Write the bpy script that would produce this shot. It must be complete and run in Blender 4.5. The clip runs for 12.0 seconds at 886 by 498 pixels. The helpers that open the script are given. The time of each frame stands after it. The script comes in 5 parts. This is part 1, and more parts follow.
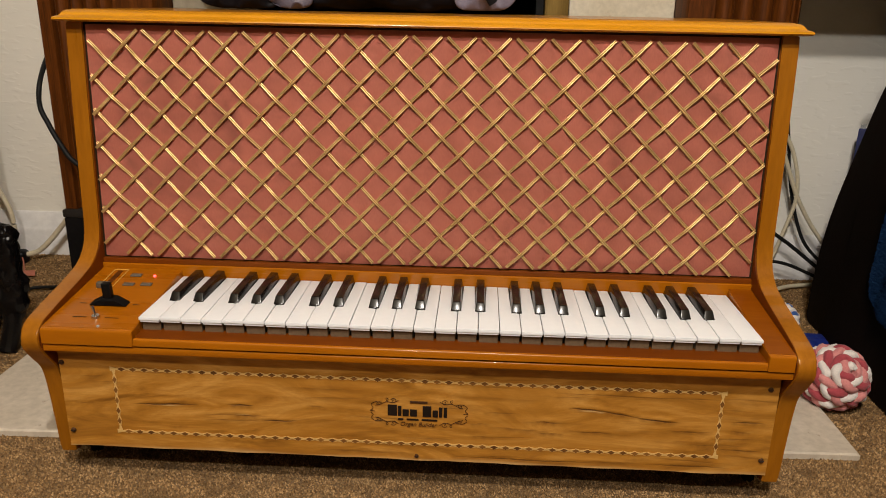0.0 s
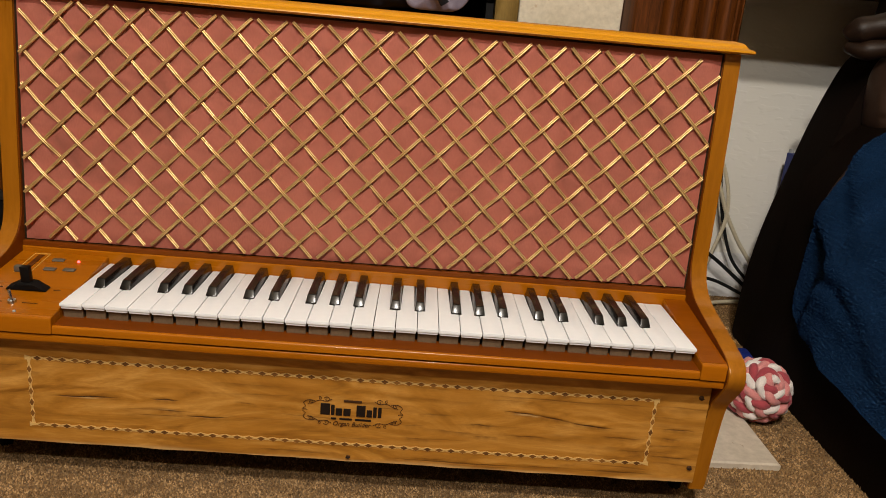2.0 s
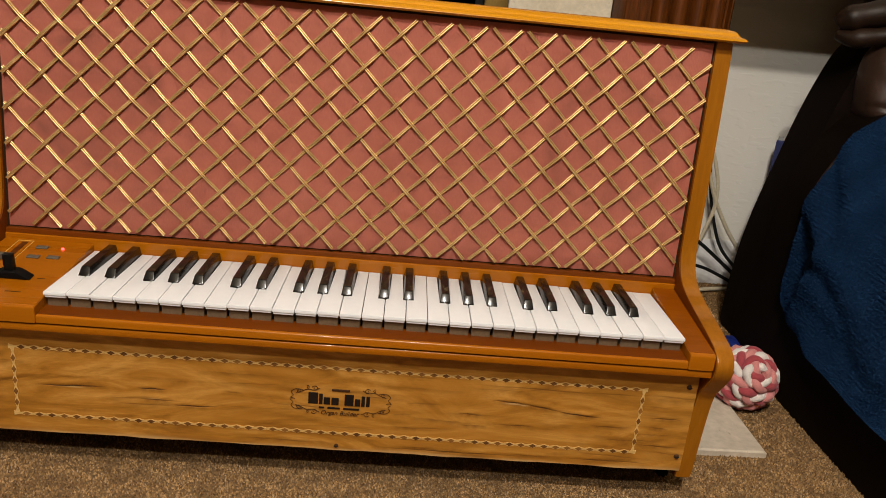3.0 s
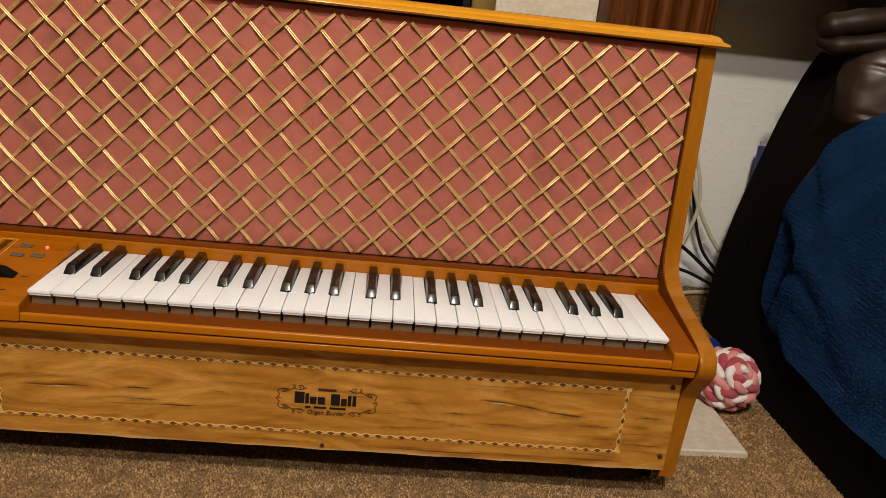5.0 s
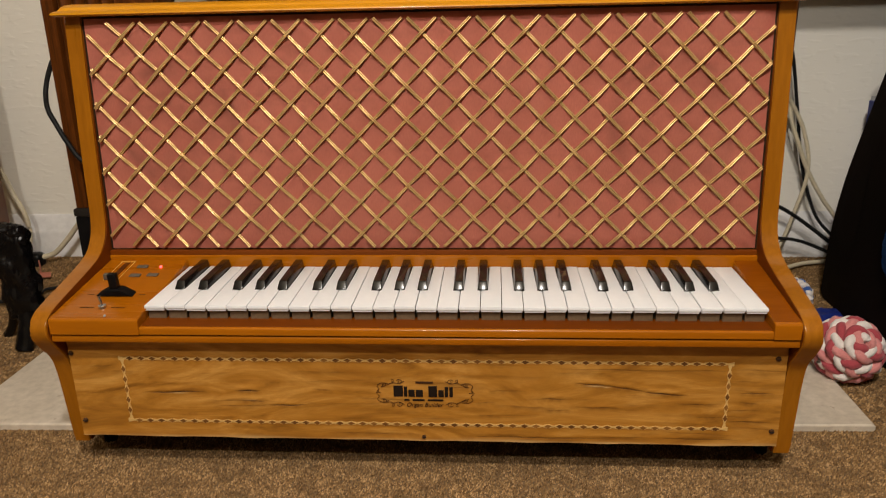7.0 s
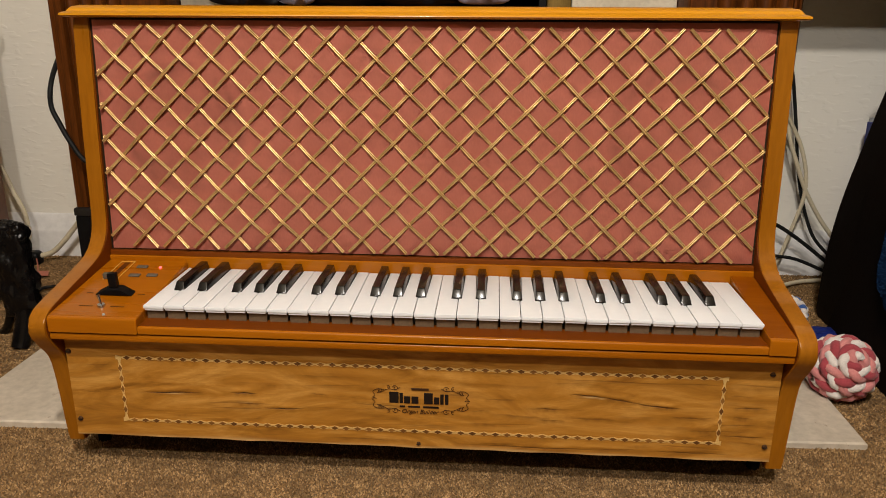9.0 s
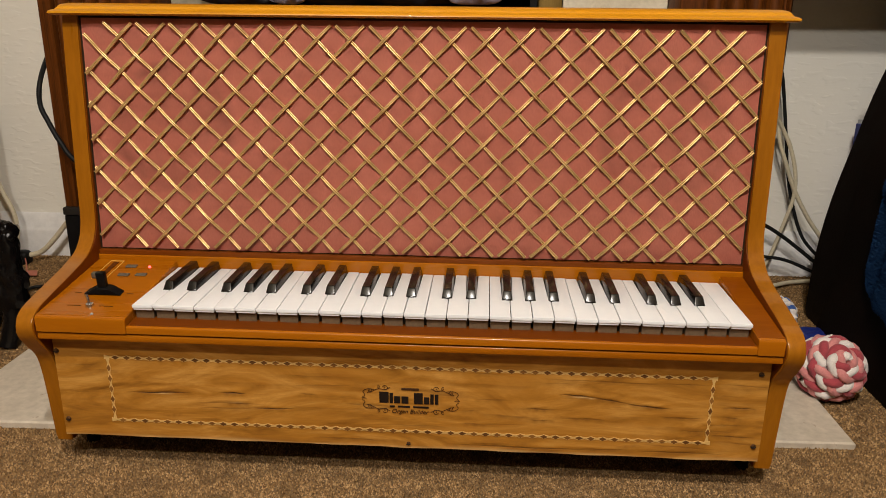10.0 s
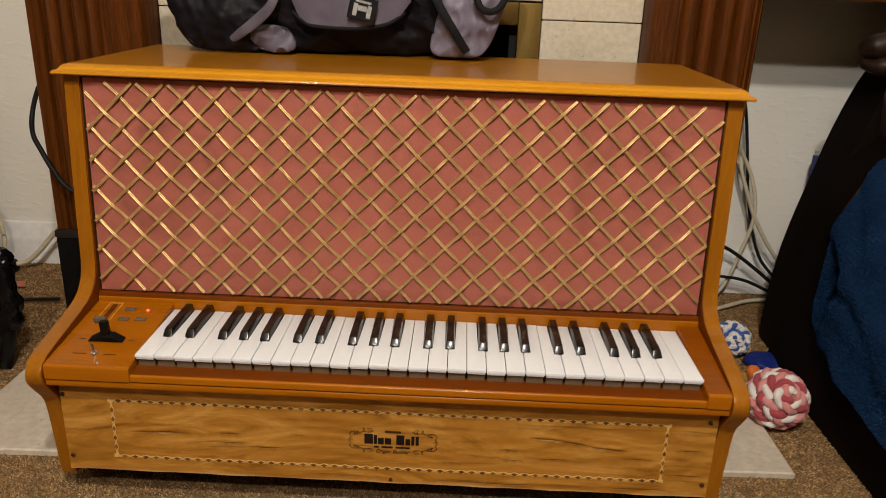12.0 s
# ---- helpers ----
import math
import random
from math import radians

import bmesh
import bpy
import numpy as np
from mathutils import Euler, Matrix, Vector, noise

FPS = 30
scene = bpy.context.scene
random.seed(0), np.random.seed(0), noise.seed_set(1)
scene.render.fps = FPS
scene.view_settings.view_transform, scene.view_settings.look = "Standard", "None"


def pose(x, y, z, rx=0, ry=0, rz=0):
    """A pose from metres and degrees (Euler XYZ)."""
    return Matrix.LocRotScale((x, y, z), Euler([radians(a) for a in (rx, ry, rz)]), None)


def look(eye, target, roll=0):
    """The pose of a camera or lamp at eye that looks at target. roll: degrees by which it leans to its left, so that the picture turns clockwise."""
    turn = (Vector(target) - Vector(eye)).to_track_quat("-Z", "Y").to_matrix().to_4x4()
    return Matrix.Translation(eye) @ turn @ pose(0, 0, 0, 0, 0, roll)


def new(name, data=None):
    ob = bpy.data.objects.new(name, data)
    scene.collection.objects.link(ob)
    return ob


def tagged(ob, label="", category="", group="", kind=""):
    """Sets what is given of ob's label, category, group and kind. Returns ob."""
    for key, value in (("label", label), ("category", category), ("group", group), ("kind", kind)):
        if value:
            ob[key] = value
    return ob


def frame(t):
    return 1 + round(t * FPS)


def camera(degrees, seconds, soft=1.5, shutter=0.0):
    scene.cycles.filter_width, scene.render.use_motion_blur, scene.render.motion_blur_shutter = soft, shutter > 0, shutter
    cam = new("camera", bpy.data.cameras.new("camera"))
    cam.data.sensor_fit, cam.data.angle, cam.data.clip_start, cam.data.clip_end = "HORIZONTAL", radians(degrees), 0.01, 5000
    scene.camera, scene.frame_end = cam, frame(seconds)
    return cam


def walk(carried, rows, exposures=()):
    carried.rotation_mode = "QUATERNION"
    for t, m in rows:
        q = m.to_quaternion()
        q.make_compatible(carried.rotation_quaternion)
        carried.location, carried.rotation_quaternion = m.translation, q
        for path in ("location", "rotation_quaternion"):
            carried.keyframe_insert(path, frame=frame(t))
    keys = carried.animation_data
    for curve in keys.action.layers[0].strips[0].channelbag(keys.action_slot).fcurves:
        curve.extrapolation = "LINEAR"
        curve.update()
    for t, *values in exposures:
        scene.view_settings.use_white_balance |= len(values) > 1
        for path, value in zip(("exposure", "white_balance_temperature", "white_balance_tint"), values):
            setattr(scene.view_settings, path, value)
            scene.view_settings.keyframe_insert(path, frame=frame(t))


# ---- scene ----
cam = camera(61.0, 12.0, 0.7, 0.5)
PATH = [
    (0, (0.029, -0.75, 0.564), (-0.056, 1.15, -0.055), 1.1),
    (0.5, (0.019, -0.745, 0.55), (-0.013, 1.162, -0.052), 2.8),
    (1, (0.017, -0.746, 0.553), (0.042, 1.16, -0.052), 4.4),
    (1.5, (0.018, -0.744, 0.552), (0.085, 1.166, -0.04), 5.0),
    (2, (0.02, -0.743, 0.548), (0.11, 1.168, -0.038), 5.2),
    (2.5, (0.019, -0.738, 0.551), (0.127, 1.164, -0.058), 5.4),
    (3, (0.02, -0.736, 0.552), (0.142, 1.16, -0.073), 5.7),
    (3.2, (0.023, -0.737, 0.55), (0.145, 1.161, -0.069), 5.6),
    (4.8, (0.022, -0.738, 0.554), (0.172, 1.155, -0.072), 6.2),
    (5, (0.016, -0.742, 0.548), (0.181, 1.156, -0.06), 6.4),
    (5.5, (0.022, -0.733, 0.554), (0.187, 1.163, -0.061), 6.2),
    (5.6, (0.014, -0.726, 0.551), (0.189, 1.17, -0.062), 6.2),
    (5.7, (0.001, -0.729, 0.544), (0.153, 1.17, -0.064), 5.7),
    (5.8, (0.014, -0.743, 0.551), (0.083, 1.158, -0.068), 4.8),
    (5.9, (0.014, -0.747, 0.551), (0.018, 1.155, -0.068), 3.8),
    (6, (0.024, -0.751, 0.548), (-0.024, 1.154, -0.062), 3.1),
    (6.1, (0.02, -0.75, 0.55), (-0.036, 1.154, -0.057), 2.7),
    (6.2, (0.032, -0.754, 0.549), (-0.048, 1.154, -0.047), 1.8),
    (6.3, (0.043, -0.754, 0.558), (-0.049, 1.149, -0.049), 0.6),
    (6.4, (0.051, -0.757, 0.551), (-0.043, 1.151, -0.041), -0.8),
    (6.5, (0.051, -0.76, 0.545), (-0.038, 1.152, -0.036), -1.2),
    (7, (0.051, -0.756, 0.543), (-0.086, 1.14, -0.078), -1.3),
    (7.2, (0.054, -0.753, 0.549), (-0.098, 1.135, -0.093), -1.4),
    (8.8, (0.051, -0.76, 0.547), (-0.088, 1.14, -0.063), -0.1),
    (9, (0.048, -0.762, 0.542), (-0.08, 1.143, -0.053), 0.3),
    (9.5, (0.05, -0.763, 0.541), (-0.068, 1.144, -0.051), 0.5),
    (10, (0.05, -0.762, 0.541), (-0.057, 1.145, -0.052), 0.6),
    (10.5, (0.048, -0.761, 0.543), (-0.047, 1.144, -0.057), 0.6),
    (11, (0.048, -0.763, 0.545), (-0.044, 1.141, -0.061), 0.7),
    (11.5, (0.05, -0.773, 0.566), (-0.027, 1.136, -0.028), 1.1),
    (12, (0.039, -0.796, 0.665), (0.006, 1.087, -0.009), 2.1),
]
walk(cam, [(t, look(eye, target, roll)) for t, eye, target, roll in PATH],
     [(0.0, 0.0), (0.6, -0.07), (1.5, -0.03), (5.0, -0.02), (6.3, -0.06), (7.2, -0.06), (9.0, 0.0), (11.0, 0.0), (11.5, -0.06), (12.0, -0.12)])


# ---- light ----
world = bpy.data.worlds.new("room_world")
scene.world = world
world.use_nodes = True
world.node_tree.nodes["Background"].inputs[0].default_value = (1.0, 0.86, 0.7, 1)
world.node_tree.nodes["Background"].inputs[1].default_value = 0.0


def bulb(x, y, z, watts, radius=0.05):
    data = bpy.data.lights.new("ceiling_bulb", "POINT")
    data.energy, data.color, data.shadow_soft_size = watts, (1.0, 0.925, 0.835), radius
    new("ceiling_bulb", data).location = (x, y, z)


for bx, by, watts in ((-0.20, -1.55, 60), (0.11, -1.05, 78)):
    bulb(bx, by, 1.66, watts, 0.035)


# ---- materials ----
def nodes_of(name):
    m = bpy.data.materials.new(name)
    m.use_nodes = True
    return m, m.node_tree.nodes, m.node_tree.links, m.node_tree.nodes["Principled BSDF"]


def mapped(n, l, scale, rot=(0, 0, 0), source="Object"):
    tc, mp = n.new("ShaderNodeTexCoord"), n.new("ShaderNodeMapping")
    mp.inputs["Scale"].default_value = scale
    mp.inputs["Rotation"].default_value = rot
    l.new(tc.outputs[source], mp.inputs["Vector"])
    return mp.outputs["Vector"]


def noise_node(n, l, vec, scale, detail=4.0, rough=0.55, distort=0.0):
    t = n.new("ShaderNodeTexNoise")
    t.inputs["Scale"].default_value, t.inputs["Detail"].default_value = scale, detail
    t.inputs["Roughness"].default_value, t.inputs["Distortion"].default_value = rough, distort
    l.new(vec, t.inputs["Vector"])
    return t.outputs["Fac"]


def ramp(n, l, fac, *stops):
    r = n.new("ShaderNodeValToRGB")
    el = r.color_ramp.elements
    while len(el) < len(stops):
        el.new(0.5)
    for e, (p, c) in zip(el, stops):
        e.position, e.color = p, (*c, 1) if len(c) == 3 else c
    l.new(fac, r.inputs["Fac"])
    return r.outputs["Color"]


def mix(n, l, fac, a, b, blend="MIX"):
    m = n.new("ShaderNodeMix")
    m.data_type, m.blend_type = "RGBA", blend
    for sock, v in ((m.inputs[0], fac), (m.inputs[6], a), (m.inputs[7], b)):
        if isinstance(v, (int, float)):
            sock.default_value = v
        elif isinstance(v, tuple):
            sock.default_value = (*v, 1)
        else:
            l.new(v, sock)
    return m.outputs[2]


def bump(n, l, p, fac, strength, distance):
    b = n.new("ShaderNodeBump")
    b.inputs["Strength"].default_value, b.inputs["Distance"].default_value = strength, distance
    l.new(fac, b.inputs["Height"])
    l.new(b.outputs["Normal"], p.inputs["Normal"])


def surface(name, dark, light, stretch=(1, 1, 1), scale=20.0, rough=0.5, metal=0.0, relief=0.0, depth=0.001, grime=None,
            fine=None, coat=0.0, spec=0.5, sheen=0.0, rough_var=0.12, grainy=0.35, coat_rough=0.12):
    """A two-tone material: a broad tone by noise, a fine grain over it, uneven gloss and fine relief."""
    m, n, l, p = nodes_of(name)
    vec = mapped(n, l, stretch)
    broad = noise_node(n, l, vec, scale, 5.0, 0.6, 0.4)
    grain = noise_node(n, l, vec, scale * (fine or 9.0), 3.0, 0.6)
    tone = ramp(n, l, broad, (0.3, dark), (0.7, light))
    tone = mix(n, l, grainy, tone, ramp(n, l, grain, (0.3, tuple(0.72 * c for c in dark)), (0.7, tuple(min(1, 1.12 * c) for c in light))))
    if grime:
        spots = noise_node(n, l, mapped(n, l, (1, 1, 1)), grime[1], 6.0, 0.65)
        tone = mix(n, l, ramp(n, l, spots, (grime[2], (0, 0, 0)), (grime[2] + 0.12, (1, 1, 1))), tone, grime[0])
    l.new(tone, p.inputs["Base Color"])
    mr = n.new("ShaderNodeMapRange")
    mr.inputs["To Min"].default_value, mr.inputs["To Max"].default_value = max(0.03, rough - rough_var), min(1, rough + rough_var)
    l.new(broad, mr.inputs["Value"])
    l.new(mr.outputs["Result"], p.inputs["Roughness"])
    p.inputs["Metallic"].default_value = metal
    p.inputs["Specular IOR Level"].default_value = spec
    p.inputs["Coat Weight"].default_value = coat
    p.inputs["Coat Roughness"].default_value = coat_rough
    p.inputs["Sheen Weight"].default_value = sheen
    if relief:
        bump(n, l, p, grain, relief, depth)
    return m


VARNISH = surface("varnished_beech", (0.305, 0.087, 0.0012), (0.385, 0.121, 0.0024), (1.2, 9, 9), 2.5, 0.26, coat=0.14, coat_rough=0.06, relief=0.03, depth=0.0003, spec=0.2, grainy=0.18, rough_var=0.08)
VARNISH_UP = surface("varnished_beech_upright", (0.235, 0.078, 0.002), (0.35, 0.126, 0.006), (9, 9, 1.0), 2.5, 0.30, coat=0.26, coat_rough=0.10, relief=0.03, depth=0.0003, spec=0.2, grainy=0.25, rough_var=0.08)
STAIN = surface("dark_stained_beech", (0.185, 0.045, 0.001), (0.26, 0.067, 0.0013), (1.2, 9, 9), 2.5, 0.25, coat=0.12, coat_rough=0.06, relief=0.03, depth=0.0003, spec=0.2, grainy=0.18, rough_var=0.08)
STAIN_WARM = surface("warm_stained_beech", (0.28, 0.080, 0.0010), (0.36, 0.110, 0.0016), (1.2, 9, 9), 2.5, 0.28, coat=0.05, coat_rough=0.06, relief=0.03, depth=0.0003, spec=0.2, grainy=0.18, rough_var=0.08)
LID_WOOD = surface("varnished_lid", (0.50, 0.195, 0.004), (0.63, 0.270, 0.009), (1.0, 9, 9), 3.0, 0.36, coat=0.15, coat_rough=0.08, relief=0.04, depth=0.0004, spec=0.3, grainy=0.2)
LID_DARK = surface("polished_lid_panel", (0.28, 0.100, 0.0025), (0.42, 0.165, 0.005), (1.0, 12, 12), 3.5, 0.40, coat=0.42, coat_rough=0.05, relief=0.04, depth=0.0004, spec=0.3)
# shade on rail top, slip top and inner sides, put into the wood colour
RAIL_TOP = surface("shaded_red_brown_wood", (0.125, 0.027, 0.001), (0.17, 0.039, 0.0015), (1.2, 9, 9), 2.5, 0.4, relief=0.03, depth=0.0003, spec=0.2, grainy=0.18)
CARCASE = surface("dark_carcase_wood", (0.02, 0.011, 0.005), (0.03, 0.015, 0.007), (1, 8, 8), 6.0, 0.7, spec=0.1)
IVORY = surface("white_key_plastic", (0.74, 0.765, 0.80), (0.78, 0.805, 0.84), (1, 1, 1), 14.0, 0.30, rough_var=0.06, grainy=0.05, spec=0.4)
STEM = surface("key_stem_plastic", (0.12, 0.078, 0.044), (0.18, 0.122, 0.074), (1, 1, 1), 30.0, 0.5, spec=0.3)
EBONY = surface("black_key_plastic", (0.005, 0.0045, 0.0045), (0.009, 0.008, 0.007), (1, 1, 1), 40.0, 0.20, rough_var=0.05, spec=0.38)
BLACK = surface("black_plastic", (0.003, 0.003, 0.003), (0.007, 0.007, 0.007), (1, 1, 1), 60.0, 0.35, spec=0.14)
RUBBER = surface("black_rubber", (0.003, 0.003, 0.003), (0.007, 0.006, 0.006), (1, 1, 1), 60.0, 0.6, spec=0.1)
STEEL = surface("bright_steel", (0.55, 0.55, 0.55), (0.7, 0.7, 0.7), (1, 1, 1), 60.0, 0.25, metal=1.0)
GREY = surface("grey_plastic", (0.085, 0.072, 0.055), (0.12, 0.10, 0.08), (1, 1, 1), 80.0, 0.45)
BRASS = surface("drawn_brass", (0.54, 0.340, 0.120), (0.84, 0.600, 0.275), (1, 1, 1), 60.0, 0.33, metal=0.64, coat=0.14, coat_rough=0.20, relief=0.07, depth=0.0005, rough_var=0.12, fine=8.0)
OLDBRASS = surface("brushed_brass", (0.11, 0.065, 0.013), (0.16, 0.100, 0.024), (30, 30, 2), 4.0, 0.5, metal=0.7, spec=0.3)
LINE = surface("gold_line", (0.60, 0.36, 0.07), (0.66, 0.40, 0.09), (1, 1, 1), 40.0, 0.4)
INK = surface("dark_transfer_ink", (0.012, 0.008, 0.006), (0.02, 0.012, 0.008), (1, 1, 1), 90.0, 0.6, spec=0.1)
INK_THIN = surface("brown_transfer_ink", (0.045, 0.02, 0.008), (0.07, 0.03, 0.012), (1, 1, 1), 90.0, 0.6, spec=0.1)
INLAY_PALE = surface("pale_inlay_wood", (0.56, 0.345, 0.105), (0.70, 0.46, 0.17), (1, 1, 1), 120.0, 0.5)
RUST = surface("rusty_screw_steel", (0.045, 0.017, 0.005), (0.10, 0.042, 0.012), (1, 1, 1), 200.0, 0.55, metal=0.3)
MAHOGANY = surface("mahogany", (0.015, 0.0035, 0.0007), (0.150, 0.042, 0.0055), (22, 22, 1.2), 3.0, 0.42, coat=0.03, relief=0.15, depth=0.0006, spec=0.15)
STONE = surface("cream_marble", (0.50, 0.435, 0.35), (0.64, 0.565, 0.47), (1, 1, 1), 9.0, 0.45, grime=((0.20, 0.12, 0.06), 60.0, 0.63), relief=0.05, depth=0.0005, spec=0.25)
TILE = surface("cream_fire_tile", (0.56, 0.49, 0.37), (0.68, 0.61, 0.48), (1, 1, 1), 12.0, 0.35, grime=((0.42, 0.29, 0.17), 70.0, 0.60))
SKIRT = surface("white_gloss_paint", (0.72, 0.71, 0.70), (0.80, 0.79, 0.78), (1, 1, 1), 5.0, 0.35, grime=((0.5, 0.45, 0.4), 20.0, 0.75))
# unseen walls: brown cuts the bounced light, cream lifts and warms it
UNSEEN_BROWN = surface("unseen_wall_brown", (0.055, 0.036, 0.021), (0.08, 0.054, 0.033), (1, 1, 1), 6.0, 0.7)
UNSEEN_CREAM = surface("unseen_wall_cream", (0.46, 0.36, 0.22), (0.54, 0.43, 0.27), (1, 1, 1), 5.0, 0.7)
# unseen ceiling; its cream tone is set to warm the fill light
CEILING = surface("ceiling_paint", (0.52, 0.45, 0.33), (0.58, 0.51, 0.385), (1, 1, 1), 6.0, 0.8)
# one leather in copies: shade painted into arm and back, light into the cushion
LEATHER_SHADED = surface("shaded_brown_leather", (0.003, 0.0016, 0.0009), (0.007, 0.0035, 0.002), (1, 1, 1), 12.0, 0.6, relief=0.30, depth=0.0012, fine=16.0, spec=0.07)
LEATHER_LIT = surface("lit_brown_leather", (0.018, 0.0078, 0.0038), (0.046, 0.0195, 0.0098), (1, 1, 1), 9.0, 0.47, relief=0.14, depth=0.0010, fine=26.0, spec=0.95)
LEATHER_EDGE = surface("lit_edge_leather", (0.018, 0.008, 0.003), (0.040, 0.019, 0.007), (1, 1, 1), 30.0, 0.5, spec=0.3)
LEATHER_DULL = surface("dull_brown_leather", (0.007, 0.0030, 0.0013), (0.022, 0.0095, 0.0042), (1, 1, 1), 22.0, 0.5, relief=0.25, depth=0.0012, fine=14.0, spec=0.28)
# bag body's dark cloth, darkened further for the shade under the flap
NYLON = surface("dark_grey_nylon", (0.0035, 0.003, 0.004), (0.010, 0.0085, 0.011), (1, 1, 1), 10.0, 0.55, relief=0.12, depth=0.0004, fine=60.0, spec=0.14)
NYLON_PALE = surface("lilac_grey_nylon", (0.12, 0.105, 0.14), (0.23, 0.205, 0.265), (1, 1, 1), 14.0, 0.48, relief=0.12, depth=0.0004, fine=60.0, spec=0.3)
NYLON_MID = surface("grey_lilac_nylon", (0.06, 0.052, 0.068), (0.17, 0.15, 0.19), (1, 1, 1), 26.0, 0.48, relief=0.12, depth=0.0004, fine=30.0, spec=0.3)
NYLON_LIGHT = surface("pale_lilac_nylon", (0.21, 0.185, 0.25), (0.30, 0.27, 0.345), (1, 1, 1), 14.0, 0.5, relief=0.12, depth=0.0004, fine=60.0, spec=0.3)
WEBBING = surface("black_webbing", (0.005, 0.005, 0.006), (0.010, 0.010, 0.012), (1, 1, 1), 200.0, 0.7, relief=0.4, depth=0.0006, spec=0.15)
PATCH = surface("pale_patch", (0.20, 0.20, 0.19), (0.42, 0.42, 0.40), (1, 1, 1), 160.0, 0.6)
CREAM_PVC = surface("cream_cable_sheath", (0.55, 0.48, 0.34), (0.62, 0.55, 0.40), (1, 1, 1), 25.0, 0.45)
BLACK_PVC = surface("black_cable_sheath", (0.008, 0.008, 0.008), (0.013, 0.013, 0.013), (1, 1, 1), 30.0, 0.5, spec=0.15)
WHITE_FLEECE = surface("white_fleece", (0.66, 0.60, 0.57), (0.78, 0.73, 0.70), (1, 1, 1), 60.0, 0.9, relief=0.5, depth=0.0012, sheen=0.3)
PINK_FLEECE = surface("pink_fleece", (0.54, 0.185, 0.18), (0.64, 0.26, 0.25), (1, 1, 1), 60.0, 0.9, relief=0.5, depth=0.0012, sheen=0.2)
RED_FLEECE = surface("crimson_fleece", (0.29, 0.036, 0.050), (0.39, 0.058, 0.074), (1, 1, 1), 60.0, 0.9, relief=0.5, depth=0.0012, sheen=0.2)
BLUE_FLEECE = surface("blue_fleece", (0.02, 0.07, 0.26), (0.04, 0.11, 0.36), (1, 1, 1), 60.0, 0.9, relief=0.5, depth=0.0012, sheen=0.3)
BLUE_CARD = surface("blue_card", (0.006, 0.014, 0.13), (0.010, 0.024, 0.19), (1, 1, 1), 30.0, 0.5, spec=0.3)
ORANGE = surface("orange_cloth", (0.62, 0.12, 0.015), (0.75, 0.20, 0.03), (1, 1, 1), 70.0, 0.85)
OCHRE = surface("ochre_cloth", (0.30, 0.15, 0.03), (0.42, 0.22, 0.05), (1, 1, 1), 70.0, 0.85, relief=0.5, depth=0.001)
TERRACOTTA = surface("terracotta_card", (0.42, 0.13, 0.08), (0.50, 0.17, 0.11), (1, 1, 1), 50.0, 0.8)
IRON = surface("black_iron", (0.002, 0.002, 0.002), (0.006, 0.005, 0.005), (1, 1, 1), 30.0, 0.24, relief=0.20, depth=0.0015, fine=4.0, spec=0.20)
TABLE_WOOD = surface("red_brown_wood", (0.09, 0.030, 0.010), (0.14, 0.05, 0.018), (10, 10, 1), 4.0, 0.4)
SLATE = surface("black_slate", (0.004, 0.0035, 0.0035), (0.008, 0.007, 0.007), (1, 1, 1), 14.0, 0.6, spec=0.06)
CARPET_BASE = surface("carpet_backing_pile", (0.10, 0.064, 0.034), (0.24, 0.160, 0.088), (1, 1, 1), 150.0, 0.95, relief=0.8, depth=0.004, fine=3.0, spec=0.1)
RUST_GREY = surface("dull_grey_slate", (0.016, 0.013, 0.011), (0.030, 0.025, 0.021), (1, 1, 1), 18.0, 0.6, spec=0.1)
SOOT = surface("soot_black", (0.006, 0.006, 0.006), (0.012, 0.011, 0.010), (1, 1, 1), 20.0, 0.85)


